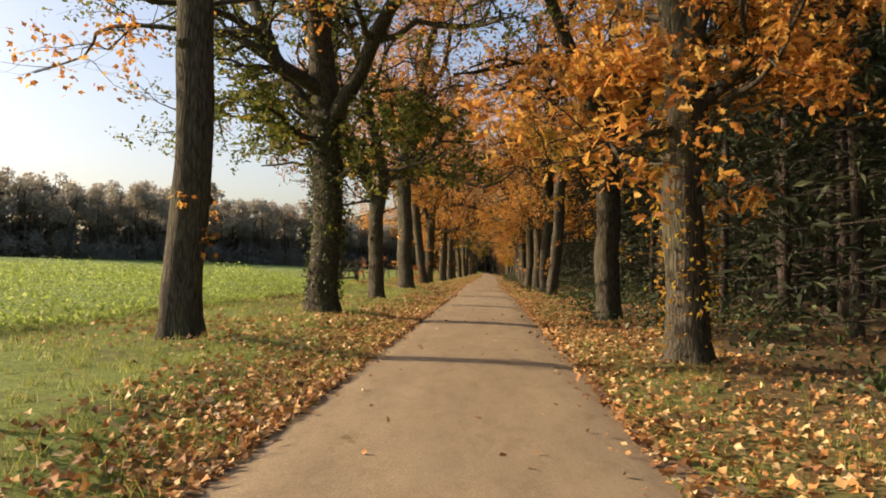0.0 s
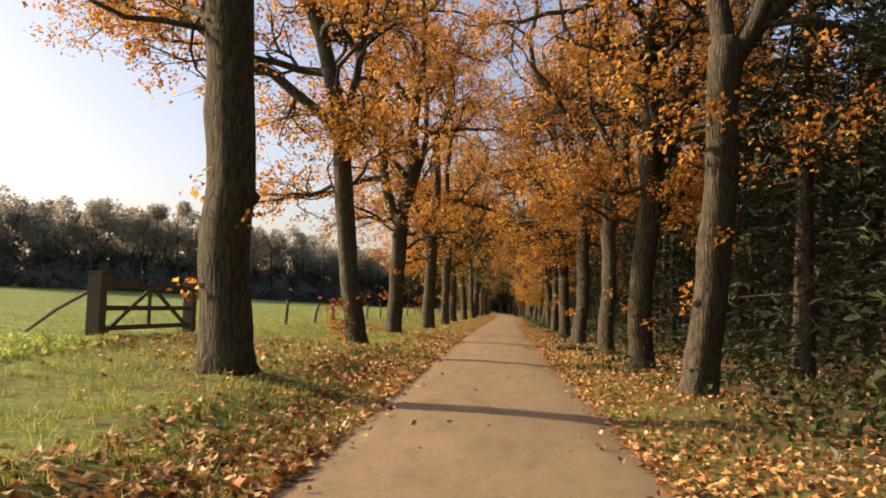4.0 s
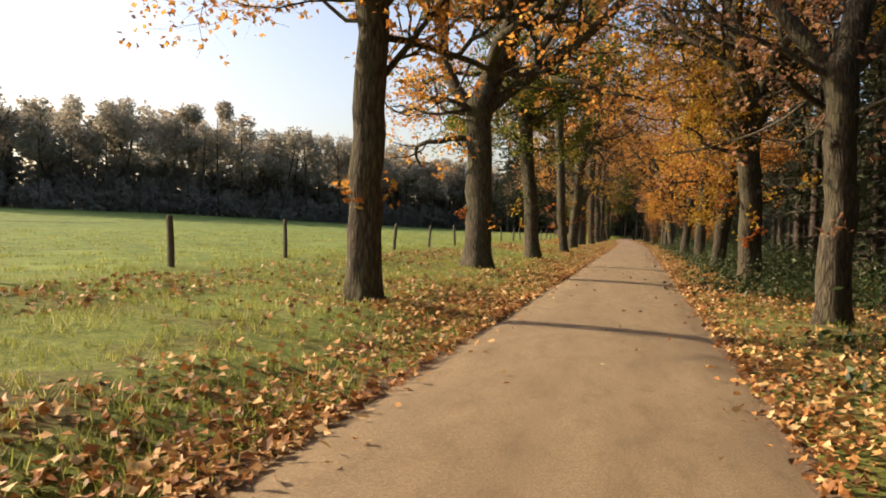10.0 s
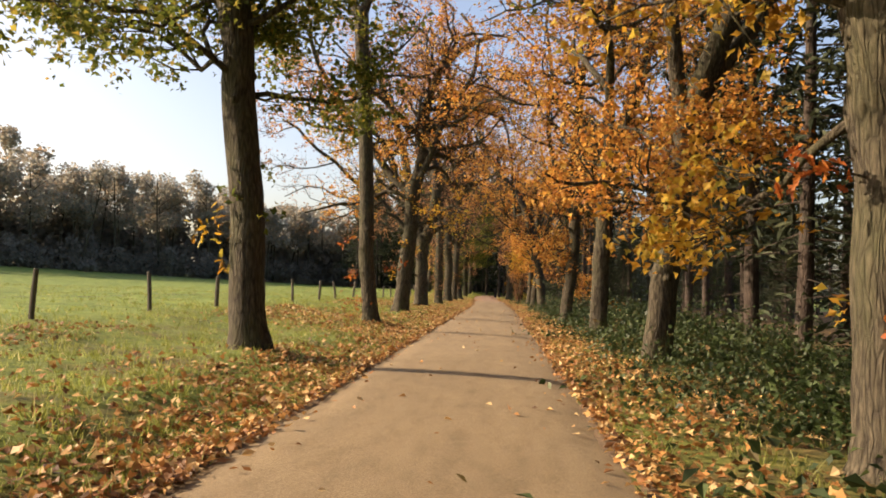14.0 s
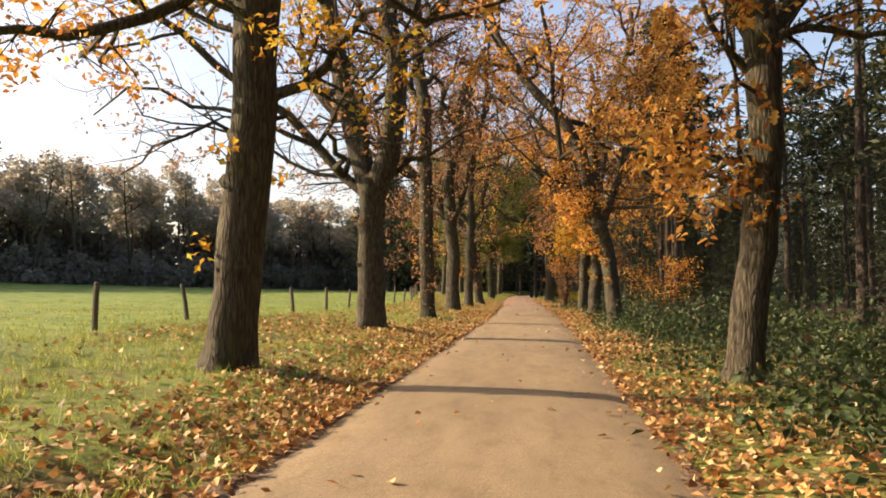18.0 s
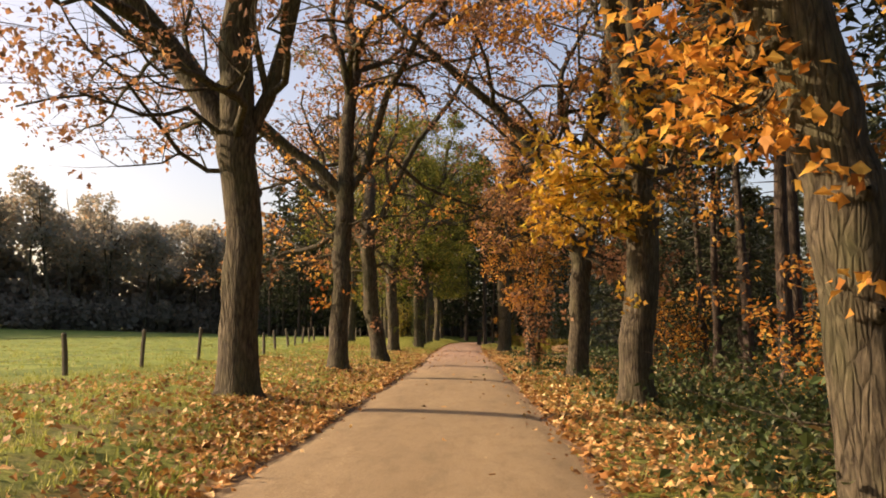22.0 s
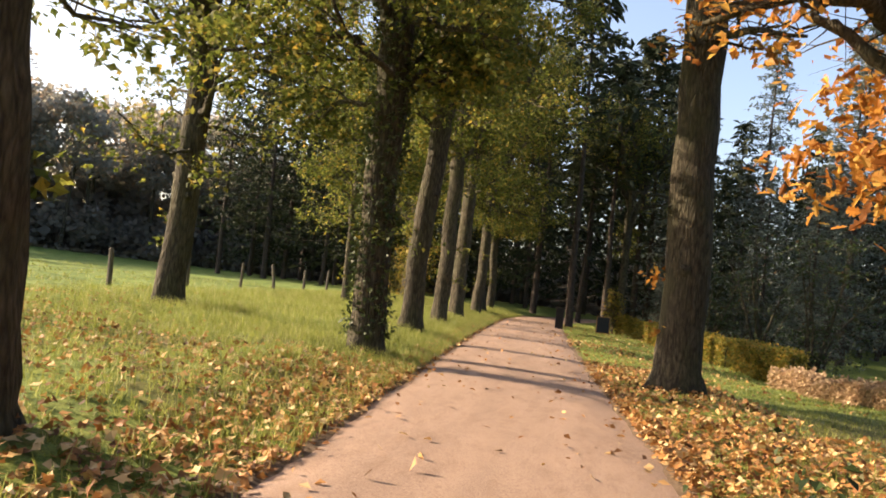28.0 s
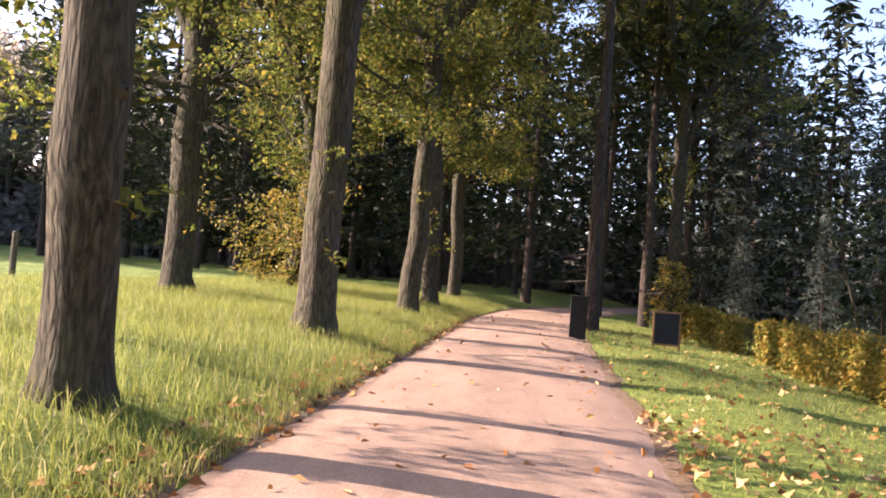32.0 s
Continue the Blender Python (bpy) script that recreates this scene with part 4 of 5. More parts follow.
for x0, y0, k in ((6.6, 161.5, 0.75), (8.4, 160.2, 0.8), (7.6, 165.2, 0.85), (9.6, 163.0, 0.9), (7.2, 169.0, 0.8), (11.5, 166.5, 0.5)):
    plant(DENSE, x0, y0, k)
for x0, y0, k in ((7.4, 171.5, 0.8), (8.8, 174.6, 0.95), (9.6, 168.8, 0.75), (11.2, 173.0, 0.55), (12.8, 176.5, 0.5), (7.4, 166.4, 0.6), (14.5, 171.0, 0.48), (10.8, 163.5, 0.5), (13.2, 166.0, 0.45), (16.5, 174.5, 0.5)):
    plant(SPRUCE, x0, y0, k)
# behind the hedge and across the lane's end
for x0, y0, s in ((11.3, 183.5, 0.5), (13.6, 187.6, 0.62), (8.6, 196, 0.58), (11.0, 201.5, 0.75), (18.2, 193, 0.8), (9.2, 205, 0.66), (13.5, 207, 0.95), (17.5, 203, 0.95), (10.5, 213, 0.9), (15.5, 214, 1.0), (20.0, 211, 1.05), (21.0, 196, 0.95), (18.5, 186, 0.8), (24.0, 204, 1.1), (6.5, 216, 0.95), (24.0, 188, 0.9), (7.2, 209.5, 0.3), (5.4, 211.5, 0.28), (16.5, 179, 0.6), (22.0, 178, 0.7)):
    plant(FIR, x0, y0, s * (0.98 if y0 > 206 and s > 0.8 else 0.78))
for y0 in np.arange(176, 232, 4.0):
    for x0 in (28.0, 33.0):
        plant_deep(x0 + rng.uniform(-1.5, 1.5), y0 + rng.uniform(-1.2, 1.2), rng.uniform(0.75, 0.95))
for y0 in (219, 223.5, 228, 233, 239, 246, 254, 262):
    for x0 in np.arange(-24, 34, 3.6):
        if abs(x0 - centre(y0)) > 2.4 or y0 > 232:
            where = (x0 + rng.uniform(-1.3, 1.3), y0 + rng.uniform(-1.6, 1.6), rng.uniform(0.85, 1.1) * (0.8 if x0 > 9 else 1.0))
            plant_deep(*where) if y0 > 222 else plant(SPRUCE, *where)
tagged(deep_trunks.build("deep_wood_trunk", BARK_PINE, smooth=True), "thin straight trunks deep inside the spruce wood", "woodland", kind="stuff")
tagged(deep_crowns.build("deep_wood", LEAF["needle"]), "dark spruce wood closing the view behind the nearer trees", "woodland", kind="stuff")


# ---- far woodland round the pasture ----
rng = np.random.default_rng(5)
wx = [-260, -170, -112, -82, -52, -34, -20, -10]
wy = [-60, 55, 118, 168, 214, 238, 246, 250]
trunks, leafage, scrub = Mesh(), Mesh(), Mesh()
along = np.r_[0, np.cumsum(np.hypot(np.diff(wx), np.diff(wy)))]
for row in range(5):
    for s in np.arange(0, along[-1], 3.7 + row * 0.6):
        q = s + rng.uniform(-1.5, 1.5)
        x0 = np.interp(q, along, wx) - row * 4.4 * 0.8 + rng.uniform(-1.6, 1.6)
        y0 = np.interp(q, along, wy) + row * 4.4 * 0.6 + rng.uniform(-1.6, 1.6)
        z0 = float(height(x0, y0))
        top = rng.uniform(13.5, 17.5) + 1.0 * math.sin(s * 0.06) + np.interp(y0, [60, 185, 215, 240], [2.6, 2.2, 0.4, -1.0])
        line = wander((x0, y0, z0 - 0.2), (rng.normal(0, 0.06), rng.normal(0, 0.06), 1), top * 0.85, 5, rng, 0.06)
        trunks.tube(line, np.linspace(0.2, 0.06, 5), 5)
        bare = rng.uniform() < (0.2, 0.1, 0, 0, 0)[row]
        clumps = 3 if bare else 7
        n = ((230 if y0 > 140 else 130), (150 if y0 > 140 else 85), 66, 56, 50)[row]
        for b in range(clumps):
            h = rng.uniform(0.46, 0.92)
            w = 3.0 * math.sqrt(max(0.12, 1 - ((h - 0.62) / 0.42) ** 2))
            c = np.array([x0 + rng.normal(0, w * 0.4), y0 + rng.normal(0, w * 0.4), z0 + top * h])
            d = rng.normal(size=(n, 3))
            d *= (rng.uniform(0.5, 1.05, n) / np.linalg.norm(d, axis=1))[:, None]
            leafage.leaves(c + d * np.array([w * 0.62, w * 0.62, top * 0.085]), 0.42 if row < 2 else 0.8, rng, ratio=0.85)
        for _ in range(9 if bare else 4):
            a = rng.uniform(0, 6.28)
            p = line[2] + (line[4] - line[2]) * rng.uniform(0, 0.8)
            trunks.tube(wander(p, (math.cos(a), math.sin(a), 1.3), rng.uniform(2, 4.5), 4, rng, 0.2), [0.07, 0.05, 0.035, 0.015], 3)
        near = y0 < 150
        n = ((300 if y0 > 140 else 210), 110, 80, 60, 60)[row]
        for hh in ((1.4, 2.4) if near else (1.6, 3.2, 4.6 + 0.8 * row)):
            c = (x0 + rng.normal(0, 1.2), y0 + rng.normal(0, 1.2), z0 + rng.uniform(0.4, 0.8) * hh)
            scrub.leaves(scrub.shell(c, (rng.uniform(0.9, 1.7), rng.uniform(0.9, 1.7), hh * 0.5), rng, n), 0.46 if row == 0 else 0.9, rng, ratio=0.9)
for _ in range(420):
    x0, y0 = rng.uniform(-26, 36), rng.uniform(236, 266)
    m_ = 60
    scrub.leaves(np.stack([x0 + rng.normal(0, 1.5, m_), y0 + rng.normal(0, 1.5, m_), rng.uniform(0, 1, m_) * rng.uniform(1.5, 6)], 1), 0.8, rng, ratio=0.85)
for q in np.arange(along[2] + 15, along[-1], 1.5):
    x0, y0 = np.interp(q, along, wx) - 5.5 + rng.normal(0, 1), np.interp(q, along, wy) + 4.5 + rng.normal(0, 1)
    scrub.leaves(scrub.shell((x0, y0, float(height(x0, y0)) + rng.uniform(3.5, 6.0)), (2.2, 2.2, 3.6), rng, 210), 1.0, rng, ratio=0.9)
q = rng.uniform(along[3], along[-1], 9000)
fringe = np.stack([np.interp(q, along, wx) + rng.normal(0, 1.2, 9000), np.interp(q, along, wy) + rng.normal(0, 1.2, 9000), np.zeros(9000)], 1)
fringe[:, 2] = height(fringe[:, 0], fringe[:, 1]) + rng.uniform(0, 1, 9000) ** 1.3 * 3.2
scrub.leaves(fringe, 0.5, rng, ratio=0.85)
# the haze over wood and undergrowth is only their pale leaf colours
tagged(leafage.build("far_woodland", LEAF["far"], smooth=True), "grey-brown autumn woodland beyond the pasture, haze put into its pale leaf colours", "woodland", kind="stuff")
tagged(trunks.build("far_woodland_trunk", BARK), "thin dark trunks of the far woodland", "woodland", kind="stuff")
tagged(scrub.build("far_undergrowth", LEAF["far_low"], smooth=True), "undergrowth along the far woodland's foot, leaves paled to stand in for haze", "undergrowth", kind="stuff")


# ---- fallen leaves, grass, crop ----
def scatter(n, y0, y1, a, b, rng, power=1.0):
    """Points beside the lane's centre line, between the offsets a and b."""
    y = rng.uniform(y0, y1, n)
    off = a + (b - a) * rng.uniform(0, 1, n) ** power
    x = centre(y) + off
    return np.stack([x, y, height(x, y)], 1)


def patchy(p, rng, scale, keep, seed=0.0):
    v = np.sin(p[:, 0] * scale + seed) + np.sin(p[:, 1] * scale * 0.8 + 1.3 * seed) + np.sin((p[:, 0] + p[:, 1]) * scale * 0.6 + 2.1) + rng.normal(0, 0.8, len(p))
    return p[v > keep]


rng = np.random.default_rng(9)
litter = Mesh()
spots = [
    patchy(scatter(52000, -6, 177, -1.45, -3.1, rng, 1.7), rng, 0.9, -1.1),
    patchy(scatter(70000, -6, 176, -2.0, -6.8, rng), rng, 0.5, -0.1, 1.0),
    patchy(scatter(9000, 58, 176, -5.4, -6.8, rng), rng, 0.7, -0.2, 2.0),
    patchy(scatter(10000, 104, 176, -1.5, -5.8, rng), rng, 0.6, -0.6, 3.0),
    patchy(scatter(26000, -6, 178, -1.42, -2.35, rng, 1.3), rng, 0.5, -0.9, 2.5),
    patchy(scatter(6000, 160, 185, -3.0, -8.0, rng), rng, 0.5, -0.6, 1.0),
    patchy(scatter(76000, -6, 176, 1.45, 4.4, rng, 1.35), rng, 0.8, -2.2, 2.0),
    patchy(scatter(26000, -6, 172, 4.0, 9.0, rng), rng, 0.5, -0.7, 3.0),
    patchy(scatter(4500, 172, 184, 1.45, 3.8, rng, 1.4), rng, 0.7, -0.6),
    patchy(scatter(900, 183, 193, 1.45, 3.4, rng, 1.6), rng, 0.7, 0.0),
    scatter(900, 180, 208, 1.5, 6.5, rng),
    scatter(1500, 176, 208, -1.3, -1.85, rng),
]
pts = np.concatenate(spots)
thicket = smooth(84, 104, pts[:, 1]) * (1 - smooth(140, 150, pts[:, 1])) * smooth(2.5, 3.2, pts[:, 0] - centre(pts[:, 1]))
pts = pts[rng.uniform(size=len(pts)) > 0.75 * thicket]
lush = smooth(150, 162, pts[:, 1]) * smooth(2.3, 3.2, centre(pts[:, 1]) - pts[:, 0])
pts = pts[rng.uniform(size=len(pts)) > 0.45 * lush]
pts[:, 2] += rng.uniform(0.01, 0.06, len(pts))
near = np.abs(pts[:, 0] - centre(pts[:, 1])) < 3.4
litter.leaves(pts[near], 0.09, rng, droop=-0.05, flat=True, ratio=0.72, fine=True)
litter.leaves(pts[~near], 0.095, rng, droop=-0.05, flat=True, ratio=0.72, fine=True)
on = np.concatenate([scatter(800, -4, 212, -1.4, 1.4, rng), scatter(700, -4, 180, 1.15, 1.5, rng), scatter(700, -4, 180, -1.15, -1.5, rng), scatter(380, 160, 208, -1.35, 1.35, rng)])
on = on[(np.abs(on[:, 0] - centre(on[:, 1])) > 0.5) | (rng.uniform(size=len(on)) < 0.5)]
on[:, 2] = 0.045 + crossfall(on[:, 0], on[:, 1])
litter.leaves(on, 0.085, rng, droop=-0.08, flat=True)
tagged(litter.build("fallen_leaves", LEAF["litter"]), "scattered brown and orange fallen oak leaves", "fallen leaves", kind="stuff")

def tufts(mesh, centres, each, wide, tall, width, rng):
    """Clumps of grass blades round the centres, tallest in the middle."""
    o = rng.normal(0, wide, (len(centres), each, 2))
    size = rng.uniform(0.5, 1.3, len(centres))[:, None]
    p = np.concatenate([centres[:, None, :2] + o * size[..., None], np.zeros((len(centres), each, 1))], 2).reshape(-1, 3)
    p[:, 2] = height(p[:, 0], p[:, 1]) - 0.005
    hh = (size * np.exp(-(np.linalg.norm(o, axis=2) / (2.2 * wide)) ** 2)).ravel() * tall
    mesh.blades(p, hh, width, rng, 0.9)


grass = Mesh()
tufts(grass, patchy(scatter(17000, -6, 177, -1.55, -7.8, rng, 1.25), rng, 0.6, -1.9, 4.0), 15, 0.085, 0.14, 0.013, rng)
tufts(grass, patchy(scatter(2600, -6, 176, 1.6, 4.4, rng), rng, 0.6, -0.3, 5.0), 18, 0.08, 0.16, 0.014, rng)
grass.blades(scatter(26000, 176, 212, 1.5, 7.5, rng), 0.07, 0.014, rng, 0.8)
c = np.stack([-8 - 22 * rng.uniform(0, 1, 6500) ** 1.5, rng.uniform(46, 200, 6500), np.zeros(6500)], 1)
tufts(grass, c, 9, 0.16, 0.11, 0.03, rng)
tagged(grass.build("verge_grass", LEAF["grass"]), "short green grass on the verge and pasture", "grass", kind="stuff")
tall = Mesh()
p = scatter(100000, 171, 214, -1.43, -8.5, rng, 1.3)
tall.blades(p[(p[:, 1] > 177) | (rng.uniform(size=len(p)) < 0.4)], 0.17, 0.006, rng, 0.9, False)
tufts(tall, patchy(scatter(3000, 175, 212, -1.5, -7.5, rng, 1.2), rng, 0.8, -1.0, 1.0), 22, 0.09, 0.2, 0.009, rng)
tagged(tall.build("long_grass", LEAF["grass"]), "long sunlit uncut grass beneath the oaks", "grass", kind="stuff")

crop = Mesh()
c = np.stack([-6.0 - 70 * rng.uniform(0, 1, 90000) ** 1.7, rng.uniform(-8, 45, 90000)], 1)
rise = np.clip((-c[:, 0] - 5.6) / 3.5, 0.15, 1)
wave = 0.92 + 0.2 * np.sin(c[:, 0] * 0.8 + 2) * np.sin(c[:, 1] * 0.6)
crop.leaves(np.c_[c, height(c[:, 0], c[:, 1]) + rise * wave * rng.uniform(0.05, 1.0, len(c)) ** 0.7 * (1 - smooth(38, 46, c[:, 1]))], 0.095, rng, droop=-0.5)
tagged(crop.build("field_crop", LEAF["crop"]), "knee-high bright green field crop", "crop", kind="stuff")

shrubs = Mesh()
for k in range(600):
    y0 = rng.uniform(-2, 172)
    x0 = centre(y0) + (rng.uniform(2.6, 6.5) if k % 2 else rng.uniform(3.9, 9.5))
    if rng.uniform() < 0.4 or (95 < y0 < 145 and k % 2 == 0):
        n = 130
        w, h = rng.uniform(0.4, 0.9), rng.uniform(0.08, 0.22) if k % 2 else rng.uniform(0.25, 0.7)
        shrubs.leaves(np.stack([x0 + rng.normal(0, w, n), y0 + rng.normal(0, w, n), height(x0, y0) + np.abs(rng.normal(0, h, n))], 1), 0.13, rng)
for _ in range(330):
    y0 = rng.uniform(86, 147)
    x0 = centre(y0) + 3.0 + 5.5 * rng.uniform() ** 1.2
    if abs(x0 - 5.3) < 1.2 and abs(y0 - 136.5) < 2.0:
        continue
    n, w, h = 170, rng.uniform(0.3, 0.7), rng.uniform(0.12, 0.3) * (0.5 + 0.25 * min(x0, 5.0))
    spot = np.stack([x0 + rng.normal(0, w, n), y0 + rng.normal(0, w, n), np.zeros(n)], 1)
    spot[:, 2] = height(spot[:, 0], spot[:, 1]) + np.abs(rng.normal(0, h, n)) * np.exp(-(((spot[:, 0] - x0) / w) ** 2) / 3)
    shrubs.leaves(spot, 0.1, rng, fine=True)
tagged(shrubs.build("bramble_undergrowth", LEAF["bramble"]), "low green brambles under the roadside wood", "undergrowth", kind="stuff")


# ---- pasture fence and gate ----
def part(name, mesh, mat, parent, label=""):
    return mesh.build(name, mat, parent, label)


fence = tagged(new("fence"), "weathered wooden post-and-wire pasture fence", "fence")
post_y = [56.0, 60.3, 64.4, 68.7, 73.1, 77.4, 81.6, 86.5, 90.9, 95.2, 99.7, 104.5, 109.0, 113.5, 117.8, 122.1, 126.3, 130.5, 134.6, 138.8, 142.6, 146.3, 149.8, 153.5, 157.0, 160.6]
post_y += [164.6, 168.6, 172.4, 175.6, 179.0, 183.0, 187.2, 191.3, 195.0, 199.0, 202.8, 206.8]
tops = []
rng = np.random.default_rng(14)
for y0 in post_y:
    x0 = float(np.interp(y0, [50, 160, 173, 183, 207], [-7.5, -7.55, -9.3, -10.5, -11.2])) + rng.uniform(-0.06, 0.06)
    z0 = float(height(x0, y0))
    h, w = rng.uniform(0.82, 0.95), rng.uniform(0.05, 0.065)
    tilt = rng.normal(0, 0.09, 2)
    m = Mesh()
    m.tube([(x0, y0, z0 - 0.3), (x0 + tilt[0] * 0.4, y0 + tilt[1] * 0.4, z0 + 0.4), (x0 + tilt[0] * h, y0 + tilt[1] * h, z0 + h - 0.02), (x0 + tilt[0] * h, y0 + tilt[1] * h, z0 + h)], [w, w, w * 0.92, w * 0.5], 8)
    part("post", m, POST_WOOD, fence)
    tops.append((x0, y0, z0, h))
for level in (0.45, 0.9):
    m = Mesh()
    for (xa, ya, za, ha), (xb, yb, zb, hb) in zip(tops, tops[1:]):
        a, b = np.array([xa, ya, za + level * ha]), np.array([xb, yb, zb + level * hb])
        m.tube([a, (a + b) / 2 - (0, 0, 0.04), b], [0.0025] * 3, 3)
    part("wire", m, WIRE, fence, "thin rusty fence wire")

gate = tagged(new("field_gate"), "weathered wooden field gate with diagonal braces", "gate")
G0, G1 = np.array([-7.2, 46.2, 0.0]), np.array([-7.0, 50.2, 0.0])
gz0 = float(height(-7.1, 48))


def beam(a, b, w, t, name, owner=None):
    m = Mesh()
    a, b = Vector(a), Vector(b)
    d = b - a
    m.box((a + b) / 2, (w, t, d.length), d.to_track_quat("Z", "Y").to_matrix())
    return part(name, m, POST_WOOD, owner or gate)


for g_, w in ((G0, 0.26), (G1, 0.24)):
    gp = beam((g_[0], g_[1], gz0 - 0.3), (g_[0], g_[1], gz0 + 1.22), w, w, "gate_post")
    beam((g_[0], g_[1], gz0 + 1.22), (g_[0], g_[1], gz0 + 1.25), w + 0.05, w + 0.05, "post_cap", gp)
at = lambda s, z: (float(G0[0] + (G1[0] - G0[0]) * s) + 0.02, float(G0[1] + (G1[1] - G0[1]) * s), gz0 + z)  # noqa: E731
for z in (1.0, 0.55, 0.16):
    beam(at(0.03, z), at(0.97, z), 0.05, 0.1, "rail")
beam(at(0.5, 0.14), at(0.5, 1.1), 0.05, 0.08, "stile")
beam((at(0.5, 1.0)[0] + 0.05, *at(0.5, 1.0)[1:]), (at(0.06, 0.1)[0] + 0.05, *at(0.06, 0.1)[1:]), 0.04, 0.08, "brace")
beam((at(0.5, 1.0)[0] + 0.05, *at(0.5, 1.0)[1:]), (at(0.94, 0.1)[0] + 0.05, *at(0.94, 0.1)[1:]), 0.04, 0.08, "brace")
m = Mesh()
m.tube([(-7.3, 46.15, gz0 + 0.88), (-8.0, 46.2, gz0 + 0.5), (-8.75, 46.3, gz0 - 0.02)], [0.035, 0.035, 0.03], 7)
part("strut", m, POST_WOOD, gate)


# ---- by the garden ----

rng = np.random.default_rng(31)


def hedge(x0, y0, x1, y1, h, w, n, hue="hedge"):
    text = "clipped beech hedge with yellow-green and russet leaves" if hue == "hedge" else "low loose hedge of dry pale tan leaves"
    hd = tagged(new("hedge"), text, "hedge", "garden hedges")
    L = math.hypot(x1 - x0, y1 - y0)
    d = np.array([(x1 - x0) / L, (y1 - y0) / L])
    s_, c_, z_ = rng.uniform(0, L, n), rng.uniform(-w, w, n), rng.uniform(0.05, h, n)
    face = rng.uniform(size=n)
    c_ = np.where(face < 0.45, -w + np.abs(rng.normal(0, 0.05, n)), np.where(face < 0.7, w - np.abs(rng.normal(0, 0.05, n)), c_))
    z_ = np.where(face > 0.8, h + rng.normal(0, 0.04, n), z_)
    x = x0 + d[0] * s_ - d[1] * c_
    y = y0 + d[1] * s_ + d[0] * c_
    m = Mesh()
    m.leaves(np.stack([x, y, height(x, y) + z_ + 0.05 * np.sin(s_ * 2.2)], 1), 0.11, rng)
    tagged(m.build("leafage", LEAF[hue], hd), kind="stuff")
    for s0 in np.arange(0.2, L, 0.55):
        t = Mesh()
        p = np.array([x0 + d[0] * s0, y0 + d[1] * s0, 0.0])
        p[2] = float(height(p[0], p[1])) - 0.05
        t.tube([p, p + (rng.normal(0, 0.05), rng.normal(0, 0.05), h * 0.5), p + (rng.normal(0, 0.1), rng.normal(0, 0.1), h * 0.9)], [0.025, 0.018, 0.008], 5)
        t.build("stem", BARK, hd)


hedge(3.1, 208.6, 4.5, 206.6, 0.95, 0.3, 4200)
hedge(4.1, 203.0, 5.7, 194.2, 0.95, 0.36, 11000)
hedge(5.8, 193.2, 6.3, 189.0, 0.95, 0.34, 5600)
hedge(5.45, 187.2, 6.6, 182.8, 0.5, 0.38, 4600, "dry")

PAINT, _, _b = material("dark_painted_board", 0.6)
_b.inputs["Base Color"].default_value = (0.022, 0.024, 0.03, 1)
DARK_WOOD = wood_material("dark_tarred_wood", (0.012, 0.011, 0.01), (0.035, 0.032, 0.028))
FRAME_WOOD = wood_material("varnished_frame_wood", (0.14, 0.08, 0.035), (0.3, 0.18, 0.08))
sign = tagged(new("notice_board"), "small dark notice board in a wooden frame on the lawn", "sign")
sx, sy = 1.95, 203.5
sz = float(height(sx, sy))


def piece(name, parent, mat, centre_, size, label=""):
    m = Mesh()
    m.box(centre_, size)
    return part(name, m, mat, parent, label)


piece("panel", sign, PAINT, (sx, sy, sz + 0.46), (0.54, 0.03, 0.7), "matt dark board")
for dx in (-0.29, 0.29):
    piece("frame_upright", sign, FRAME_WOOD, (sx + dx, sy, sz + 0.43), (0.045, 0.05, 0.88))
for dz in (0.1, 0.83):
    piece("frame_rail", sign, FRAME_WOOD, (sx, sy - 0.004, sz + dz), (0.53, 0.05, 0.045))
piece("back_leg", sign, FRAME_WOOD, (sx, sy + 0.28, sz + 0.3), (0.05, 0.04, 0.62))
piece("back_stay", sign, FRAME_WOOD, (sx, sy + 0.15, sz + 0.55), (0.04, 0.26, 0.03))
pillar = tagged(new("marker_post"), "squat dark tarred wooden post at the lane's edge", "post")
px, py = -0.05, 203.2
pz = float(height(px, py))
shaft = piece("shaft", pillar, DARK_WOOD, (px, py, pz + 0.45), (0.36, 0.32, 1.0))
piece("cap", shaft, DARK_WOOD, (px, py, pz + 0.97), (0.43, 0.39, 0.05))

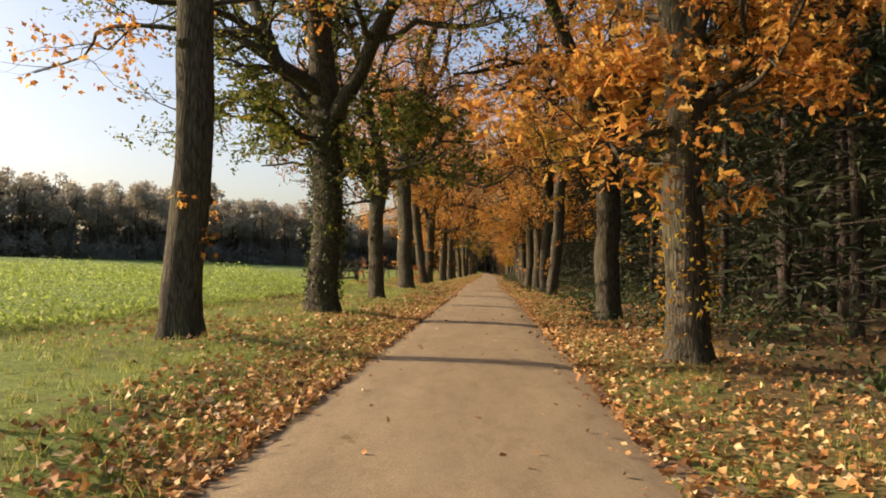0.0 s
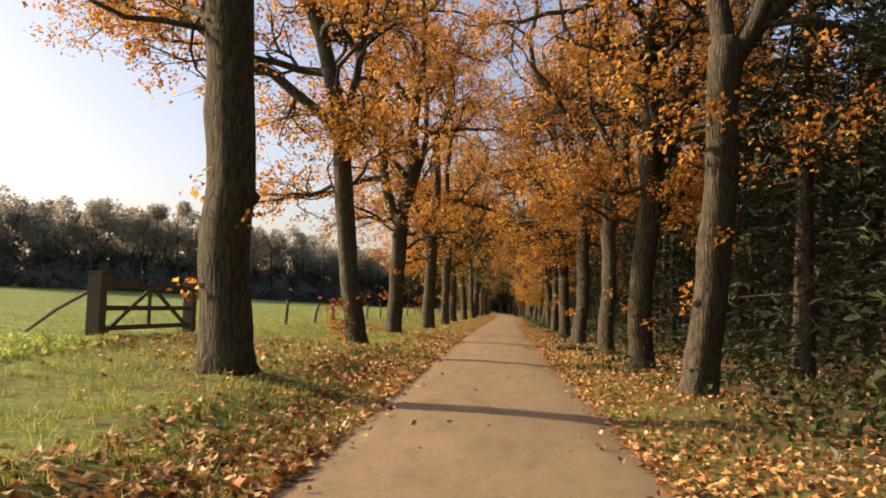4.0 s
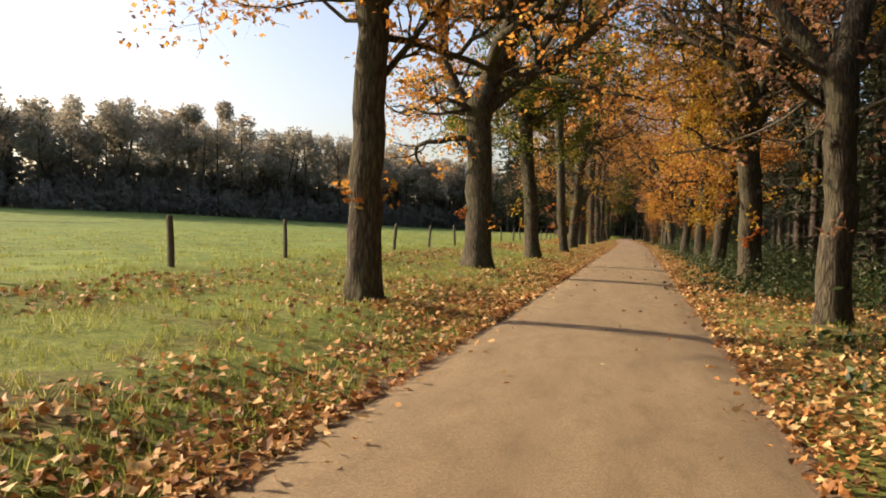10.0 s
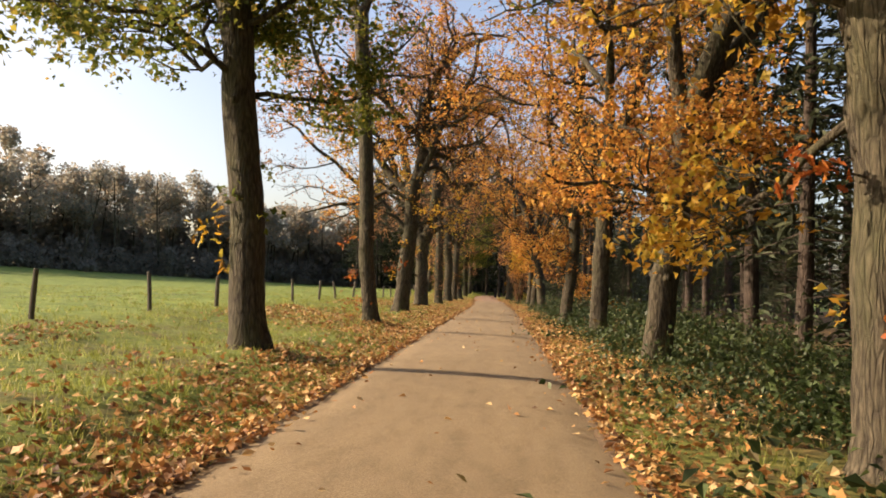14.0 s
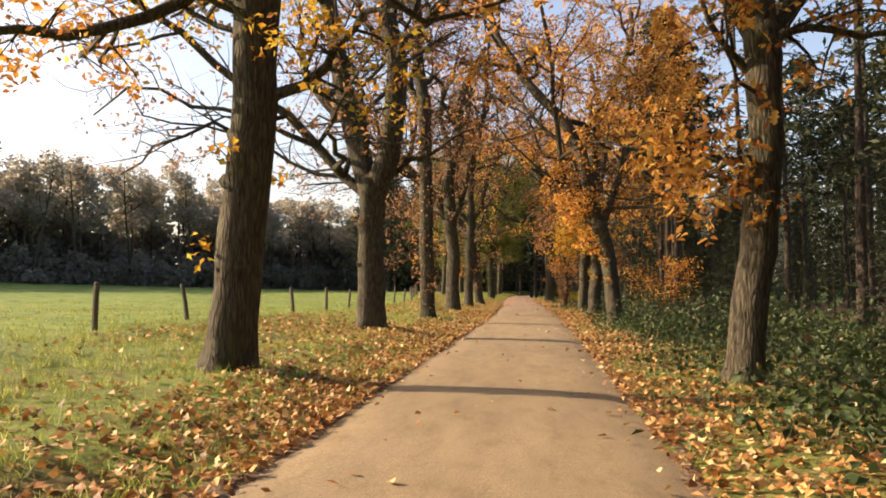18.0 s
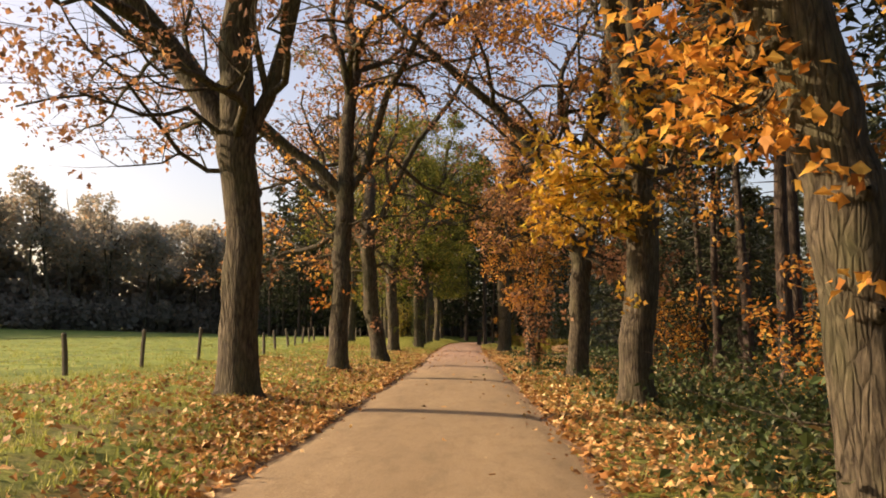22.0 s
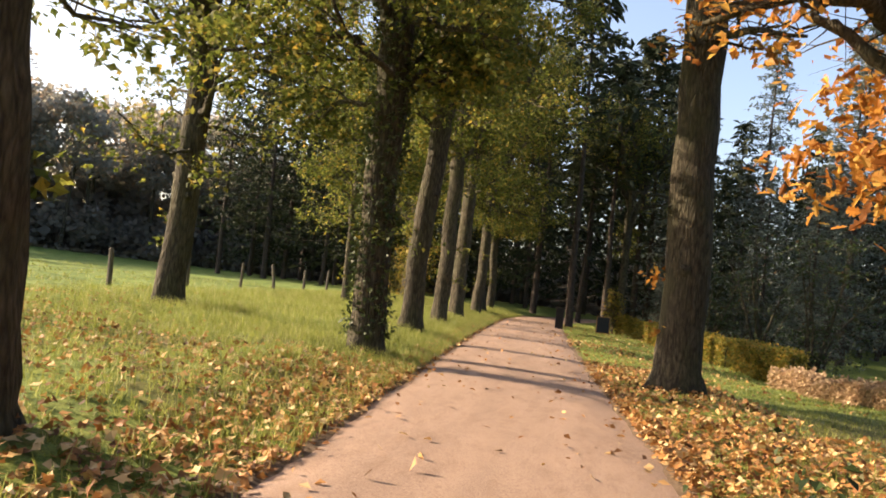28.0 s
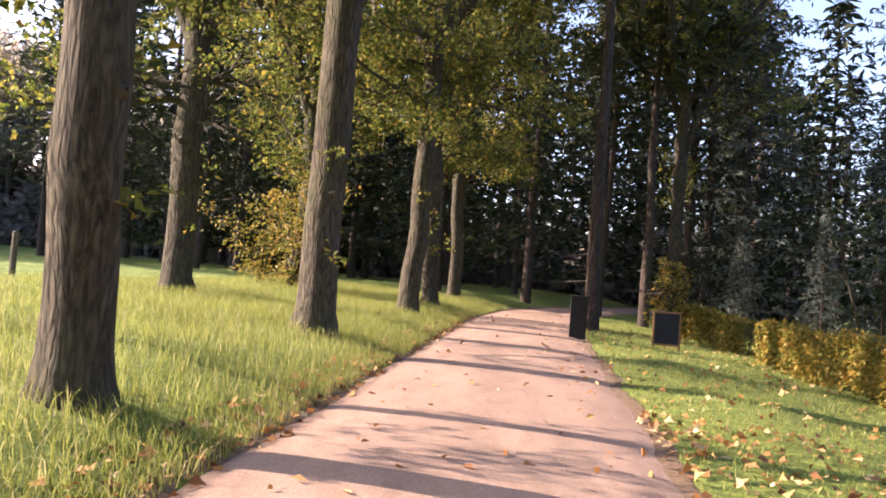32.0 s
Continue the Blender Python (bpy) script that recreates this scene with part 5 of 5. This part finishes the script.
# young beeches, brush heap, garden bush
for x0, y0, s, pal, nm in ((6.5, 145.6, 1.0, "orange", "young_beech"), (2.3, 157.4, 1.0, "brown", "young_beech"), (7.4, 160.0, 1.0, "orange", "young_beech"), (-7.5, 205.3, 1.15, "hedge", "garden_bush"), (-8.8, 206.8, 1.0, "hedge", "garden_bush"), (6.6, 204.0, 1.6, "bramble", "garden_bush"), (8.0, 200.0, 2.2, "bramble", "garden_bush"), (7.6, 192.0, 1.7, "bramble", "garden_bush")):
    t = new(nm)
    t.location = (x0, y0, float(height(x0, y0)))
    w, lf, ends = Mesh(), Mesh(), []
    for k in range(5):
        a = rng.uniform(0, 6.28)
        st = wander((0, 0, -0.05), ((0.08 if y0 == 157.4 else 0.3) * math.cos(a), (0.08 if y0 == 157.4 else 0.3) * math.sin(a), 1), 2.6 * s, 6, rng, 0.1)
        stem = Mesh()
        stem.tube(st, np.linspace(0.035 * s, 0.008, 6), 6)
        stem.build("stem", BARK, t, smooth=True)
        for q in st[1:]:
            for _ in range(3):
                b = wander(q, rng.normal(size=3) * (1, 1, 0.25), (0.3 if y0 == 157.4 else 0.8) * s, 4, rng, 0.15)
                w.tube(b, np.linspace(0.012, 0.003, 4), 3)
                ends.append(b)
    e = np.concatenate(ends)
    count = 800 if y0 == 157.4 else 1700
    lf.leaves(e[rng.integers(0, len(e), count)] + rng.normal(0, 0.12, (count, 3)), 0.12, rng)
    tagged(w.build("branchwork", BARK, t), kind="stuff")
    tagged(lf.build("crown", LEAF[pal], t), kind="stuff")
    tagged(t, "young beech with coppery orange leaves in the undergrowth" if nm == "young_beech" else "rounded garden bush with yellow-green leaves", "bush", "young beeches" if nm == "young_beech" else "garden bushes")

heap = Mesh()
for _ in range(260):
    x0, y0 = 5.3 + rng.normal(0, 0.9), 136.5 + rng.normal(0, 1.6)
    b = wander((x0, y0, float(height(x0, y0)) + abs(rng.normal(0, 0.35))), rng.normal(size=3) * (1, 1, 0.35), rng.uniform(0.6, 1.8), 5, rng, 0.2)
    b[:, 2] = np.maximum(b[:, 2], height(b[:, 0], b[:, 1]) + 0.01)
    heap.tube(b, np.linspace(rng.uniform(0.008, 0.025), 0.004, 5), 4)
tagged(heap.build("brush_heap", BARK), "heap of cut twigs and brushwood beside the lane", "brushwood", kind="stuff")
log = Mesh()
log.tube([(7.2, 31.0, 0.15), (8.4, 33.5, 0.3), (9.5, 36.0, 0.5)], [0.06, 0.05, 0.03], 7)
tagged(log.build("fallen_branch", BARK, smooth=True), "long bare fallen branch on the wood floor", "branch")

stick = Mesh()
stick.tube([(4.0, 133.6, 0.1), (4.7, 133.5, 0.42), (5.0, 132.6, 0.4), (5.15, 131.6, 0.2), (5.1, 130.9, -0.05)], [0.008, 0.014, 0.018, 0.02, 0.022], 7)
stick.tube([(4.9, 132.9, 0.41), (5.3, 132.7, 0.62), (5.5, 132.3, 0.8)], [0.014, 0.01, 0.005], 5)
DEAD_WOOD = wood_material("barkless_dead_wood", (0.13, 0.1, 0.065), (0.3, 0.24, 0.16))
tagged(stick.build("fallen_branch", DEAD_WOOD, smooth=True), "pale curved dead branch lying over the brambles", "branch")
stake = tagged(new("stake"), "short weathered wooden stake at the lane's verge", "post")
m = Mesh()
m.tube([(2.2, 158.5, -0.35), (2.2, 158.5, 0.1), (2.21, 158.5, 0.36), (2.21, 158.5, 0.39)], [0.055, 0.055, 0.052, 0.03], 8)
part("shaft", m, POST_WOOD, stake)

# garden shed behind the firs
SHED_WOOD = wood_material("dark_shed_boards", (0.035, 0.033, 0.03), (0.09, 0.085, 0.075))
ROOF_TILE, _nt, _b = material("dark_roof_tiles", 0.8)
_nt.links.new(ramp(_nt, noise_tex(_nt, coords(_nt), 6, 4), [(0.3, (0.05, 0.04, 0.038)), (0.7, (0.13, 0.1, 0.09))]), _b.inputs["Base Color"])
TRIM_PAINT, _, _b = material("pale_painted_trim", 0.5)
_b.inputs["Base Color"].default_value = (0.7, 0.69, 0.66, 1)
shed = tagged(new("garden_shed"), "small dark boarded summerhouse with a pale-edged hipped roof", "shed")
hx, hy = 15.7, 198.6
hz = float(height(hx, hy)) - 0.05
for k in range(20):
    piece("board", shed, SHED_WOOD, (hx - 1.9 + 0.2 * k, hy - 1.6, hz + 1.0), (0.19, 0.04 + 0.008 * (k % 2), 2.0))
for k in range(16):
    piece("board", shed, SHED_WOOD, (hx - 2.0, hy - 1.5 + 0.2 * k, hz + 1.0), (0.04 + 0.008 * (k % 2), 0.19, 2.0))
piece("back_wall", shed, SHED_WOOD, (hx, hy + 1.66, hz + 1.0), (3.9, 0.05, 2.0))
piece("side_wall", shed, SHED_WOOD, (hx + 2.0, hy, hz + 1.0), (0.05, 3.2, 2.0))
eaves = [(-2.35, -2.0), (2.35, -2.0), (2.35, 2.0), (-2.35, 2.0)]
roof = None
for k in range(4):
    (xa, ya), (xb, yb) = eaves[k], eaves[(k + 1) % 4]
    m = Mesh()
    top_z, low_z = hz + 3.15, hz + 2.0
    m.add([(hx + xa, hy + ya, low_z), (hx + xb, hy + yb, low_z), (hx, hy, top_z), (hx + xa, hy + ya, low_z - 0.06), (hx + xb, hy + yb, low_z - 0.06), (hx, hy, top_z - 0.06)], [(0, 1, 2), (5, 4, 3), (0, 3, 1), (1, 3, 4)])
    slope = part("roof_slope", m, ROOF_TILE, shed)
    m = Mesh()
    m.tube([(hx + xa, hy + ya, low_z + 0.01), (hx, hy, top_z + 0.02)], [0.045, 0.045], 6)
    part("ridge", m, TRIM_PAINT, slope, "pale ridge capping")
for dx in (-1.1, 1.1):
    piece("door_post", shed, TRIM_PAINT, (hx + dx, hy - 1.64, hz + 1.0), (0.08, 0.05, 1.95), "pale painted post")

cypress = tagged(conifer(99, 2.1, 0.05, 0.08, 0.55, 70, 12, 0.17, LEAF["hedge"], "young_conifer", droop=-0.5), "small upright yellow-green conifer beside the hedge", "bush")
cypress.location = (2.75, 208.2, float(height(2.75, 208.2)))
